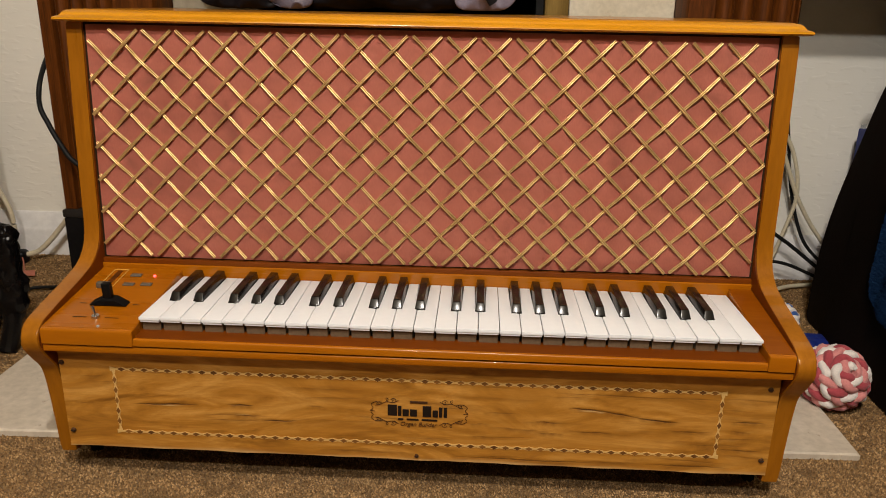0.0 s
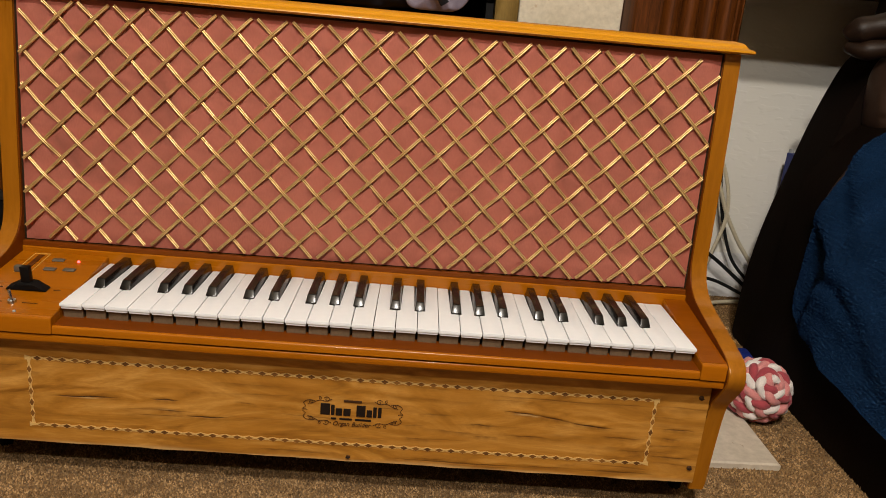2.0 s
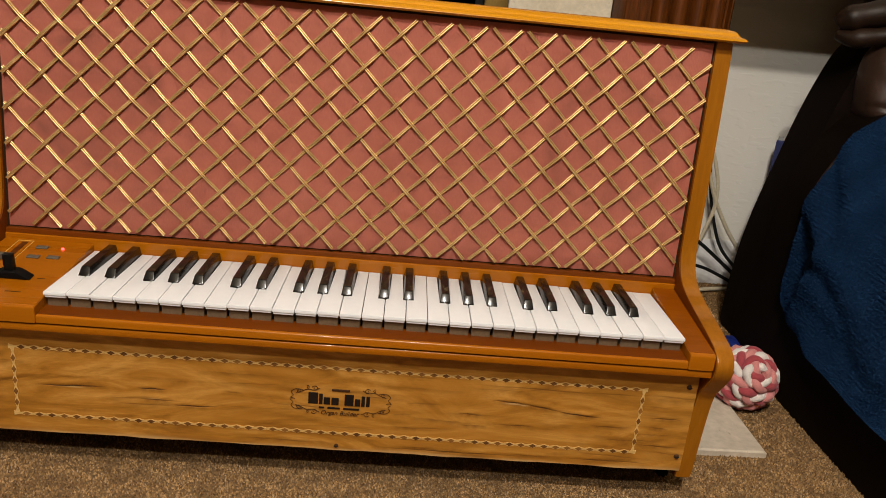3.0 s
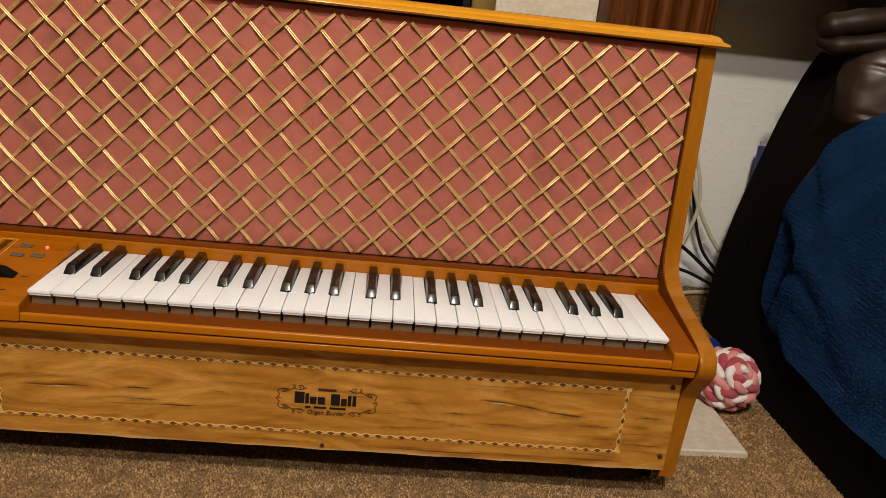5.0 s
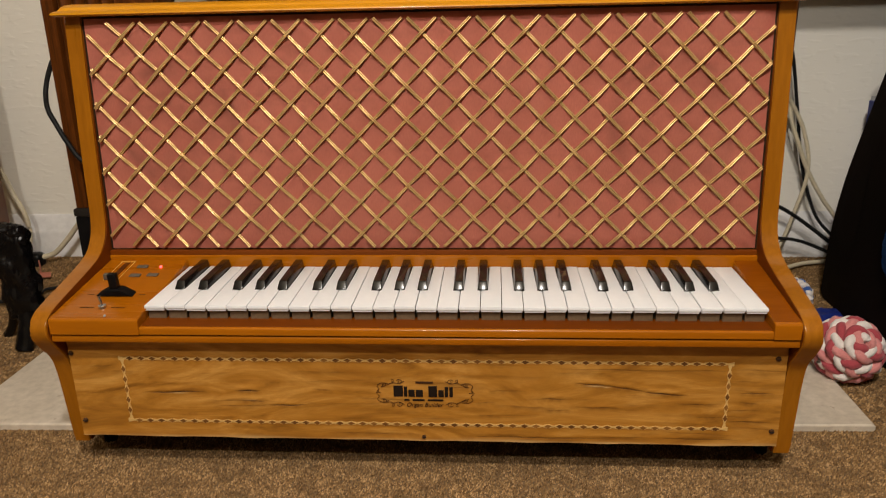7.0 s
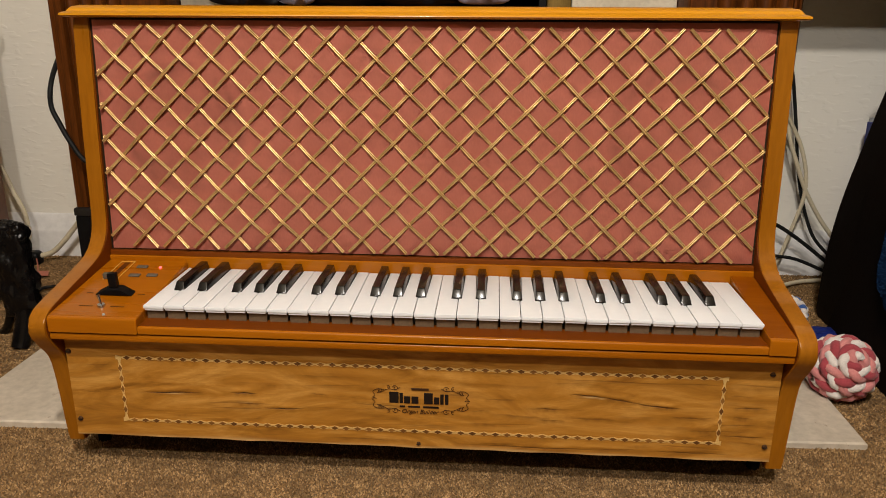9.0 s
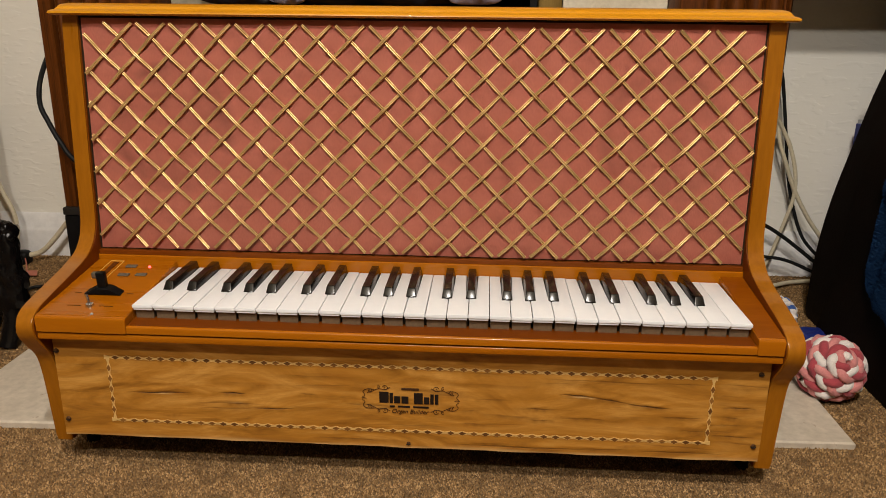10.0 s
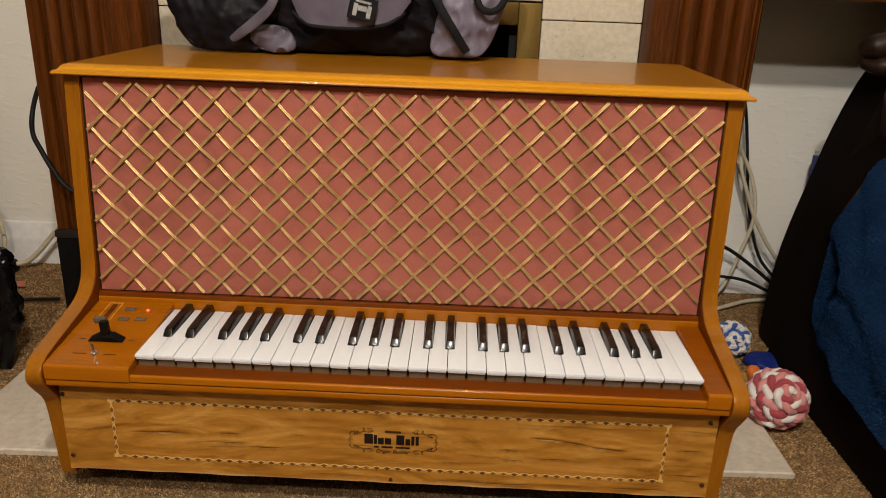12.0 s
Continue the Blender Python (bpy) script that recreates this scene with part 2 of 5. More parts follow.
def cloth_material():
    """Rose grille cloth: fine weave, faint fading, two round rings painting dirt and the dim shading of the
    loudspeakers behind it.
    """
    m, n, l, p = nodes_of("rose_grille_cloth")
    vec = mapped(n, l, (1, 1, 1))
    broad = noise_node(n, l, vec, 7.0, 3.0)
    tone = ramp(n, l, broad, (0.3, (0.655, 0.201, 0.139)), (0.7, (0.742, 0.247, 0.177)))
    weave = noise_node(n, l, mapped(n, l, (900, 1, 220)), 1.0, 2.0)
    tone = mix(n, l, 0.3, tone, ramp(n, l, weave, (0.3, (0.58, 0.156, 0.104)), (0.7, (0.79, 0.258, 0.182))))
    # rings put the loudspeakers' dim shading, with some dirt, into the colour
    for sx, sz, shade_dirt in ((-0.335, 0.405, 0.62), (0.262, 0.405, 0.36)):
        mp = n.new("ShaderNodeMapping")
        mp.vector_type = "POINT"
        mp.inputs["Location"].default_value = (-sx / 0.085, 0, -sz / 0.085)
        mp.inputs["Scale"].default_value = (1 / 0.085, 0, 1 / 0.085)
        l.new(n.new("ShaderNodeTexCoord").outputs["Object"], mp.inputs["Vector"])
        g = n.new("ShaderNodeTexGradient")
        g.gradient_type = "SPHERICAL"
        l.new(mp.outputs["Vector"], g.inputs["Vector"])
        ring = ramp(n, l, g.outputs["Color"], (0.02, (0, 0, 0)), (0.16, (shade_dirt, shade_dirt, shade_dirt)), (0.42, (0.35 * shade_dirt, 0.35 * shade_dirt, 0.35 * shade_dirt)))
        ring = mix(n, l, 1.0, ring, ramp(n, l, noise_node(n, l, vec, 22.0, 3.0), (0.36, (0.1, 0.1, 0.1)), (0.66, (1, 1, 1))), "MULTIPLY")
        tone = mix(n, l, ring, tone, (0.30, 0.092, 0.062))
    rubs = noise_node(n, l, mapped(n, l, (5, 1, 26)), 2.2, 5.0, 0.6)
    tone = mix(n, l, ramp(n, l, rubs, (0.54, (0, 0, 0)), (0.72, (0.20, 0.20, 0.20))), tone, (0.42, 0.115, 0.075))
    l.new(tone, p.inputs["Base Color"])
    p.inputs["Roughness"].default_value = 0.85
    p.inputs["Sheen Weight"].default_value = 0.15
    bump(n, l, p, weave, 0.3, 0.0004)
    return m


def veneer_material():
    """Figured veneer: broad watery figure along the board, fine grain, dark splits from the 'split' attribute."""
    m, n, l, p = nodes_of("figured_veneer")
    fig = noise_node(n, l, mapped(n, l, (2.6, 1, 11)), 2.4, 6.0, 0.58, 2.2)
    tone = ramp(n, l, fig, (0.30, (0.235, 0.092, 0.010)), (0.47, (0.41, 0.176, 0.022)), (0.70, (0.60, 0.305, 0.066)))
    grain = noise_node(n, l, mapped(n, l, (16, 1, 130)), 3.0, 4.0, 0.6, 1.2)
    tone = mix(n, l, ramp(n, l, grain, (0.36, (0.24, 0.24, 0.24)), (0.58, (0, 0, 0))), tone, (0.28, 0.120, 0.016))
    st = n.new("ShaderNodeAttribute")
    st.attribute_name = "streak"
    gate = n.new("ShaderNodeMath")
    gate.operation = "MULTIPLY"
    gate.inputs[1].default_value = 0.78
    l.new(st.outputs["Fac"], gate.inputs[0])
    tone = mix(n, l, gate.outputs[0], tone, (0.17, 0.062, 0.008))
    wo = n.new("ShaderNodeAttribute")
    wo.attribute_name = "worn"
    tone = mix(n, l, wo.outputs["Fac"], tone, (0.56, 0.36, 0.15))
    at = n.new("ShaderNodeAttribute")
    at.attribute_name = "split"
    tone = mix(n, l, at.outputs["Fac"], tone, (0.055, 0.022, 0.005))
    stain = noise_node(n, l, mapped(n, l, (1, 1, 2)), 7.0, 4.0, 0.55)
    tone = mix(n, l, ramp(n, l, stain, (0.52, (0, 0, 0)), (0.72, (0.55, 0.55, 0.55))), tone, (0.36, 0.140, 0.014))
    l.new(tone, p.inputs["Base Color"])
    p.inputs["Roughness"].default_value = 0.45
    p.inputs["Coat Weight"].default_value = 0.05
    p.inputs["Coat Roughness"].default_value = 0.25
    p.inputs["Specular IOR Level"].default_value = 0.3
    bump(n, l, p, grain, 0.12, 0.0005)
    return m


def diamond_material():
    m, n, l, p = nodes_of("inlay_diamond_wood")
    oi = n.new("ShaderNodeObjectInfo")
    l.new(ramp(n, l, oi.outputs["Random"], (0.0, (0.10, 0.036, 0.006)), (0.6, (0.17, 0.066, 0.011)), (1.0, (0.27, 0.115, 0.020))), p.inputs["Base Color"])
    p.inputs["Roughness"].default_value = 0.5
    return m


def paper_material():
    """Painted embossed wallpaper: torn horizontal ridges and a soft plaster grain."""
    m, n, l, p = nodes_of("embossed_wallpaper")
    soft = noise_node(n, l, mapped(n, l, (1, 1, 1)), 3.0, 4.0)
    tone = ramp(n, l, soft, (0.3, (0.77, 0.74, 0.665)), (0.7, (0.84, 0.81, 0.735)))
    l.new(tone, p.inputs["Base Color"])
    p.inputs["Roughness"].default_value = 0.55
    drag = noise_node(n, l, mapped(n, l, (7, 1, 42)), 2.0, 4.0, 0.5, 0.2)
    daubs = noise_node(n, l, mapped(n, l, (13, 1, 34)), 2.6, 1.0, 0.4, 0.25)
    daubs = ramp(n, l, daubs, (0.56, (0, 0, 0)), (0.66, (0.8, 0.8, 0.8)), (0.80, (1, 1, 1)))
    grain = noise_node(n, l, mapped(n, l, (1, 1, 1)), 120.0, 4.0)
    relief = mix(n, l, 0.45, drag, daubs)
    bump(n, l, p, mix(n, l, 0.12, relief, grain), 0.34, 0.0030)
    return m


def carpet_material():
    m, n, l, p = nodes_of("twist_pile_carpet")
    geo = n.new("ShaderNodeNewGeometry")
    tone = ramp(n, l, geo.outputs["Random Per Island"], (0.0, (0.105, 0.056, 0.021)), (0.3, (0.245, 0.140, 0.057)), (0.70, (0.385, 0.231, 0.101)), (1.0, (0.58, 0.375, 0.180)))
    broad = noise_node(n, l, mapped(n, l, (1, 1, 1)), 6.0, 4.0)
    tone = mix(n, l, ramp(n, l, broad, (0.35, (0.16, 0.16, 0.16)), (0.65, (0, 0, 0))), tone, (0.085, 0.050, 0.020))
    flecks = noise_node(n, l, mapped(n, l, (1, 1, 1)), 46.0, 3.0, 0.6)
    tone = mix(n, l, ramp(n, l, flecks, (0.38, (0.50, 0.50, 0.50)), (0.56, (0, 0, 0))), tone, (0.085, 0.046, 0.018))
    l.new(tone, p.inputs["Base Color"])
    p.inputs["Roughness"].default_value = 0.95
    p.inputs["Specular IOR Level"].default_value = 0.15
    return m


def towel_material():
    m, n, l, p = nodes_of("blue_towelling")
    geo = n.new("ShaderNodeNewGeometry")
    broad = noise_node(n, l, mapped(n, l, (1, 1, 1)), 14.0, 4.0)
    tone = mix(n, l, 0.5, ramp(n, l, geo.outputs["Random Per Island"], (0.0, (0.002, 0.009, 0.029)), (0.6, (0.008, 0.031, 0.090)), (1.0, (0.020, 0.068, 0.170))),
               ramp(n, l, broad, (0.3, (0.004, 0.019, 0.060)), (0.7, (0.013, 0.049, 0.135))))
    l.new(tone, p.inputs["Base Color"])
    p.inputs["Roughness"].default_value = 0.95
    p.inputs["Specular IOR Level"].default_value = 0.1
    return m


def glow_material():
    m, n, l, p = nodes_of("red_led_glow")
    p.inputs["Base Color"].default_value = (0.8, 0.1, 0.1, 1)
    p.inputs["Emission Color"].default_value = (1.0, 0.05, 0.05, 1)
    p.inputs["Emission Strength"].default_value = 5.0
    return m


CLOTH, VENEER, DIAMOND, PAPER = cloth_material(), veneer_material(), diamond_material(), paper_material()
CARPET, TOWEL, GLOW = carpet_material(), towel_material(), glow_material()


# ---- building helpers ----
def mesh_of(name, bm, material, smooth=35):
    me = bpy.data.meshes.new(name)
    bmesh.ops.recalc_face_normals(bm, faces=bm.faces)
    bm.to_mesh(me)
    bm.free()
    me.materials.append(material)
    if smooth:
        me.shade_smooth()
        me.set_sharp_from_angle(angle=radians(smooth))
    return me


def thing(name, place, label, category, group="", kind=""):
    ob = new(name)
    ob.location, ob.empty_display_size = place, 0.05
    bpy.context.view_layer.update()
    return tagged(ob, label, category, group, kind)


def under(ob, parent):
    ob.parent = parent
    ob.matrix_parent_inverse = Matrix.Translation(parent.matrix_world.translation).inverted() if parent.type == "EMPTY" else parent.matrix_world.inverted()
    return ob


def part(name, bm, material, parent, label="", smooth=35):
    """Links a bmesh, in world metres, as one mesh object under a thing or a part."""
    return tagged(under(new(name, mesh_of(name, bm, material, smooth)), parent), label)


def solid(name, bm, material, label, category, kind="", group="", smooth=35):
    return tagged(new(name, mesh_of(name, bm, material, smooth)), label, category, group, kind)


def box(x0, x1, y0, y1, z0, z1, bevel=0.0, bm=None, seg=2):
    bm2 = bmesh.new()
    bmesh.ops.create_cube(bm2, size=1, matrix=Matrix.LocRotScale(((x0 + x1) / 2, (y0 + y1) / 2, (z0 + z1) / 2), None, (x1 - x0, y1 - y0, z1 - z0)))
    if bevel:
        bmesh.ops.bevel(bm2, geom=bm2.edges, offset=bevel, segments=seg, affect="EDGES", profile=0.6)
    return joined(bm, bm2)


def joined(bm, bm2):
    if bm is None:
        return bm2
    me = bpy.data.meshes.new("scratch")
    bm2.to_mesh(me)
    bm2.free()
    bm.from_mesh(me)
    bpy.data.meshes.remove(me)
    return bm


def prism(points, axis, a, b, bevel=0.0, seg=2):
    """A closed outline pulled along an axis. axis x: points are (y, z); y: (x, z); z: (x, y)."""
    bm = bmesh.new()
    put = {"x": lambda p, v: (v, p[0], p[1]), "y": lambda p, v: (p[0], v, p[1]), "z": lambda p, v: (p[0], p[1], v)}[axis]
    lo, hi = [bm.verts.new(put(p, a)) for p in points], [bm.verts.new(put(p, b)) for p in points]
    caps = [bm.faces.new(lo), bm.faces.new(hi)]
    n = len(points)
    for i in range(n):
        bm.faces.new((lo[i], lo[(i + 1) % n], hi[(i + 1) % n], hi[i]))
    if bevel:
        rim = {e for f in caps for e in f.edges}
        bmesh.ops.bevel(bm, geom=list(rim), offset=bevel, segments=seg, affect="EDGES", profile=0.6)
    return bm


def smooth_line(points, steps=6, closed=False):
    """A Catmull-Rom line through points of any dimension."""
    p = [np.array(q, float) for q in points]
    n, out = len(p), []
    for i in range(n if closed else n - 1):
        a, b, c, d = (p[(i + k) % n] if closed else p[min(max(i + k, 0), n - 1)] for k in (-1, 0, 1, 2))
        for t in np.arange(steps) / steps:
            out.append(0.5 * (2 * b + (c - a) * t + (2 * a - 5 * b + 4 * c - d) * t * t + (3 * b - a - 3 * c + d) * t ** 3))
    if not closed:
        out.append(p[-1])
    return out


def tube(points, radius, sides=8, bm=None, flat=1.0, up=(0, 0, 1), steps=6, taper=None):
    """A round or flattened cord through points."""
    line = smooth_line(points, steps) if steps > 1 else [np.array(q, float) for q in points]
    bm2, rings = bmesh.new(), []
    for i, q in enumerate(line):
        t = Vector(line[min(i + 1, len(line) - 1)] - line[max(i - 1, 0)]).normalized()
        side = t.cross(Vector(up))
        if side.length < 1e-3:
            side = t.cross(Vector((1, 0, 0.01)))
        side.normalize()
        over = side.cross(t).normalized()
        r = radius * (taper(i / (len(line) - 1)) if taper else 1)
        rings.append([bm2.verts.new(Vector(q) + side * (r * math.cos(a)) + over * (r * flat * math.sin(a))) for a in (2 * math.pi * k / sides for k in range(sides))])
    for a, b in zip(rings, rings[1:]):
        for k in range(sides):
            bm2.faces.new((a[k], a[(k + 1) % sides], b[(k + 1) % sides], b[k]))
    bm2.faces.new(rings[0])
    bm2.faces.new(rings[-1])
    return joined(bm, bm2)


def rod(x, y, z0, z1, r0, r1=None, sides=16, bm=None, tilt=None):
    bm2 = bmesh.new()
    bmesh.ops.create_cone(bm2, cap_ends=True, segments=sides, radius1=r0, radius2=r0 if r1 is None else r1, depth=z1 - z0,
                          matrix=(tilt or Matrix.Identity(4)) if tilt else Matrix.Translation((x, y, (z0 + z1) / 2)))
    if tilt:
        bmesh.ops.translate(bm2, verts=bm2.verts, vec=(x, y, (z0 + z1) / 2))
    return joined(bm, bm2)


def lump(centre, half, power=2.6, levels=4, wobble=0.0, freq=6.0, seed=0.0, rot=None):
    """A soft swollen block: a sphere pushed towards a box, with an uneven skin."""
    bm = bmesh.new()
    bmesh.ops.create_icosphere(bm, subdivisions=levels, radius=1)
    turn = rot.to_3x3() if rot else None
    for v in bm.verts:
        d = v.co.normalized()
        k = (abs(d.x) ** power + abs(d.y) ** power + abs(d.z) ** power) ** (-1 / power)
        q = Vector((d.x * k * half[0], d.y * k * half[1], d.z * k * half[2]))
        if wobble:
            q += d * wobble * noise.fractal(q * freq + Vector((seed, seed, 0)), 0.8, 2.0, 4)
        v.co = Vector(centre) + (turn @ q if turn else q)
    return bm


def ringed(levels, x0, x1, y0, y1, bm=None):
    """A slab with a moulded edge: rectangles of (height, inset) joined from the bottom up."""
    bm = bm or bmesh.new()
    rings = [[bm.verts.new((x, y, z)) for x, y in ((x0 + i, y0 + i), (x1 - i, y0 + i), (x1 - i, y1 - i), (x0 + i, y1 - i))] for z, i in levels]
    for a, b in zip(rings, rings[1:]):
        for k in range(4):
            bm.faces.new((a[k], a[(k + 1) % 4], b[(k + 1) % 4], b[k]))
    bm.faces.new(rings[0])
    bm.faces.new(rings[-1])
    return bm


# ---- the room ----
WALL_Y, CEIL = 0.848, 2.40


def wall(name, x0, x1, y0, y1, z0=0.0, z1=CEIL, mat=None):
    return solid(name, box(x0, x1, y0, y1, z0, z1), mat or PAPER, "off-white painted embossed wallpaper wall", "wall", "structure", smooth=0)


wall("wall_north", -2.6, 2.6, WALL_Y, WALL_Y + 0.12)
# south, west and east walls stand out of view; their tones steer the bounce
wall("wall_south", -2.6, 2.6, -3.8, -3.68, mat=UNSEEN_CREAM)
wall("wall_west", -2.6, -2.48, -3.68, WALL_Y, mat=UNSEEN_BROWN)
wall("wall_east", 2.48, 2.6, -3.68, WALL_Y, mat=UNSEEN_BROWN)
solid("ceiling", box(-2.6, 2.6, -3.8, WALL_Y + 0.12, CEIL, CEIL + 0.1), CEILING, "plain unseen ceiling, cream to warm the bounced light", "ceiling", "structure", smooth=0)
solid("floor", box(-2.6, 2.6, -3.8, WALL_Y + 0.12, -0.1, 0.004), CARPET_BASE, "brown flecked carpeted floor", "floor", "structure", smooth=0)

# chimney breast with its cavity behind the fire front
breast = box(-0.66, -0.30, 0.575, WALL_Y, 0.0, CEIL)
box(0.13, 0.49, 0.575, WALL_Y, 0.0, CEIL, bm=breast)
box(-0.30, 0.13, 0.575, WALL_Y, 0.62, CEIL, bm=breast)
solid("wall_chimney_breast", breast, PAPER, "papered chimney breast behind the fireplace", "wall", "structure", smooth=0)

SKIRT_PROFILE = [(0, 0), (0, 0.098), (-0.004, 0.104), (-0.008, 0.098), (-0.010, 0.072), (-0.014, 0.066), (-0.016, 0.060), (-0.016, 0)]
for sx0, sx1 in ((-2.48, -0.66), (0.49, 2.48)):
    solid("baseboard", prism([(WALL_Y - 0.0005 + y, z) for y, z in SKIRT_PROFILE], "x", sx0, sx1), SKIRT, "white gloss painted moulded skirting board", "skirting board", "structure", smooth=30)

# unseen shelf across the alcove beside the fireplace, above the armchair, added to shade the upper wall
SHELF_Z, SHELF_Y = 0.655, 0.56
solid("alcove_shelf", box(0.517, 2.48, SHELF_Y, WALL_Y - 0.003, SHELF_Z, SHELF_Z + 0.03, 0.003), MAHOGANY, "unseen dark wooden shelf across the alcove above the armchair", "shelf")


# ---- hearth and fireplace ----
HEARTH = (-0.690, 0.542, 0.104, 0.478)


def hearth_front(x):
    """The front edge of the slab, which lies a little askew."""
    return 0.0969 + (x + 0.690) * 0.0268


hearth = thing("hearth", ((HEARTH[0] + HEARTH[1]) / 2, 0.29, 0.0), "speckled cream marble hearth slab set in the carpet", "hearth", kind="structure")
slab = ringed([(-0.002, 0), (0.0115, 0), (0.0138, 0.0022)], *HEARTH)
for v in slab.verts:
    if v.co.y < 0.2:
        v.co.y += hearth_front(v.co.x) - HEARTH[2]
part("slab", slab, STONE, hearth, smooth=0)

PIL_Y = 0.482


def pilaster(x0, x1, flip):
    """A reeded mahogany upright on a plain plinth block."""
    w = x1 - x0
    line = [(x0, 0.575), (x0, PIL_Y + 0.010), (x0 + 0.004, PIL_Y + 0.004)]
    reeds, a, b = (4, 0.030, 0.122) if not flip else (4, 0.046, w - 0.012)
    line += [(x0 + a - 0.006, PIL_Y + 0.004), (x0 + a - 0.004, PIL_Y + 0.014)]
    for k in range(reeds):
        c, r = x0 + a + (b - a) * (k + 0.5) / reeds, (b - a) / reeds / 2
        line += [(c + r * 0.96 * math.cos(t), PIL_Y + 0.014 - 0.016 * math.sin(t)) for t in (math.pi * (1 - j / 6) for j in range(7))]
    line += [(x0 + b + 0.004, PIL_Y + 0.014), (x0 + b + 0.006, PIL_Y + 0.004), (x1 - 0.004, PIL_Y + 0.004), (x1, PIL_Y + 0.010), (x1, 0.575)]
    return prism(line, "z", 0.213, 1.10)


fireplace = thing("fireplace", (-0.085, 0.53, 0.02), "reeded mahogany fireplace surround with cream tiles and brass frame", "fireplace")
for px0, px1, flip in ((-0.690, -0.494, False), (0.3425, 0.518, True)):
    post = part("pilaster", pilaster(px0, px1, flip), MAHOGANY, fireplace)
    part("plinth_block", box(px0 + 0.001, px1 - 0.001, PIL_Y - 0.002, 0.575, 0.0142, 0.198, 0.003), SLATE, post, "black plinth block")
    part("plinth_band", box(px0, px1, PIL_Y - 0.004, 0.575, 0.1985, 0.2125, 0.003), RUST_GREY, post, "dull grey band on the plinth")
part("lintel", box(-0.690, 0.514, PIL_Y, 0.575, 0.90, 1.10, 0.004), MAHOGANY, fireplace)
part("mantel_shelf", box(-0.74, 0.565, 0.36, 0.575, 1.102, 1.14, 0.006), MAHOGANY, fireplace)
# tiles round the brass frame; joints show dark between them
part("backing", box(-0.493, -0.302, 0.566, 0.5745, 0.02, 0.90), CARCASE, fireplace)
part("backing", box(0.132, 0.3415, 0.566, 0.5745, 0.02, 0.90), CARCASE, fireplace)
part("backing", box(-0.301, 0.131, 0.566, 0.5745, 0.634, 0.90), CARCASE, fireplace)
TILE_ROWS = [(0.022, 0.222), (0.224, 0.413), (0.415, 0.6048), (0.6066, 0.80)]
for tz0, tz1 in TILE_ROWS:
    for tx0, tx1 in ((-0.4925, -0.334), (0.1705, 0.3415)):
        part("tile", box(tx0, tx1, 0.556, 0.5655, tz0, tz1, 0.0012, seg=1), TILE, fireplace)
for k in range(3):
    part("tile", box(-0.332 + k * 0.1672, -0.1665 + k * 0.1672, 0.556, 0.5655, 0.636, 0.80, 0.0012, seg=1), TILE, fireplace)
frame_bm = box(-0.333, -0.295, 0.540, 0.565, 0.022, 0.633, 0.002)
box(0.129, 0.168, 0.540, 0.565, 0.022, 0.633, 0.002, bm=frame_bm)
box(-0.295, 0.129, 0.541, 0.565, 0.596, 0.633, 0.002, bm=frame_bm)
part("fire_frame", frame_bm, OLDBRASS, fireplace, "brushed brass fire frame")
cavity = box(-0.2995, -0.285, 0.57, 0.80, 0.0, 0.62)
box(0.117, 0.1295, 0.57, 0.80, 0.0, 0.62, bm=cavity)
box(-0.285, 0.117, 0.785, 0.80, 0.0, 0.62, bm=cavity)
box(-0.285, 0.117, 0.57, 0.785, 0.605, 0.62, bm=cavity)
part("fire_cavity", cavity, SOOT, fireplace, "soot-black fire opening", smooth=0)


# ---- the electric organ ----
XL, XR = -0.445, 0.371          # inner faces of the sides
SIDE_T = 0.019
KEY_Z, PITCH, KEY_X0 = 0.229, 0.0235, -0.34075
organ = thing("electric_organ", ((XL + XR) / 2, 0.22, 0.0), "orange varnished player organ with brass lattice over rose cloth", "organ")

SIDE_FRONT = smooth_line([(0.156, 0.5365), (0.149, 0.46), (0.142, 0.37), (0.1385, 0.310), (0.1350, 0.282), (0.1260, 0.2635), (0.1090, 0.2505), (0.082, 0.2425), (0.05, 0.236), (0.012, 0.2285),
                          (-0.010, 0.2225), (-0.0225, 0.211), (-0.0215, 0.196), (-0.009, 0.178), (0.004, 0.161), (0.0100, 0.14), (0.0145, 0.10), (0.0195, 0.041)], 5)
SIDE_OUTLINE = [tuple(q) for q in SIDE_FRONT] + [(0.43, 0.041), (0.43, 0.5365)]
for sx in (XL - SIDE_T, XR):
    part("side_panel", prism(SIDE_OUTLINE, "x", sx, sx + SIDE_T, 0.0022, 3), VARNISH_UP, organ)
# thin added faces carry the shade inside the sides as a dark colour
INNER_FACE = [(y + 0.0032, z) for y, z in SIDE_OUTLINE[:-2]] + [(0.42, 0.044), (0.42, 0.5360)]
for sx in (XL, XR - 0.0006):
    part("side_lining", prism(INNER_FACE, "x", sx, sx + 0.0006), RAIL_TOP, organ, "inner face toned dark for shade", smooth=0)
for fx in (XL - 0.0095, XR + 0.0095):
    for fy, fz in ((0.080, -0.002), (0.40, 0.0145)):
        part("foot", rod(fx, fy, fz, 0.050, 0.0080, 0.0088), RUBBER, organ, "black rubber foot")

LID_X0, LID_X1, LID_Y0, LID_Y1 = -0.4715, 0.3985, 0.138, 0.460
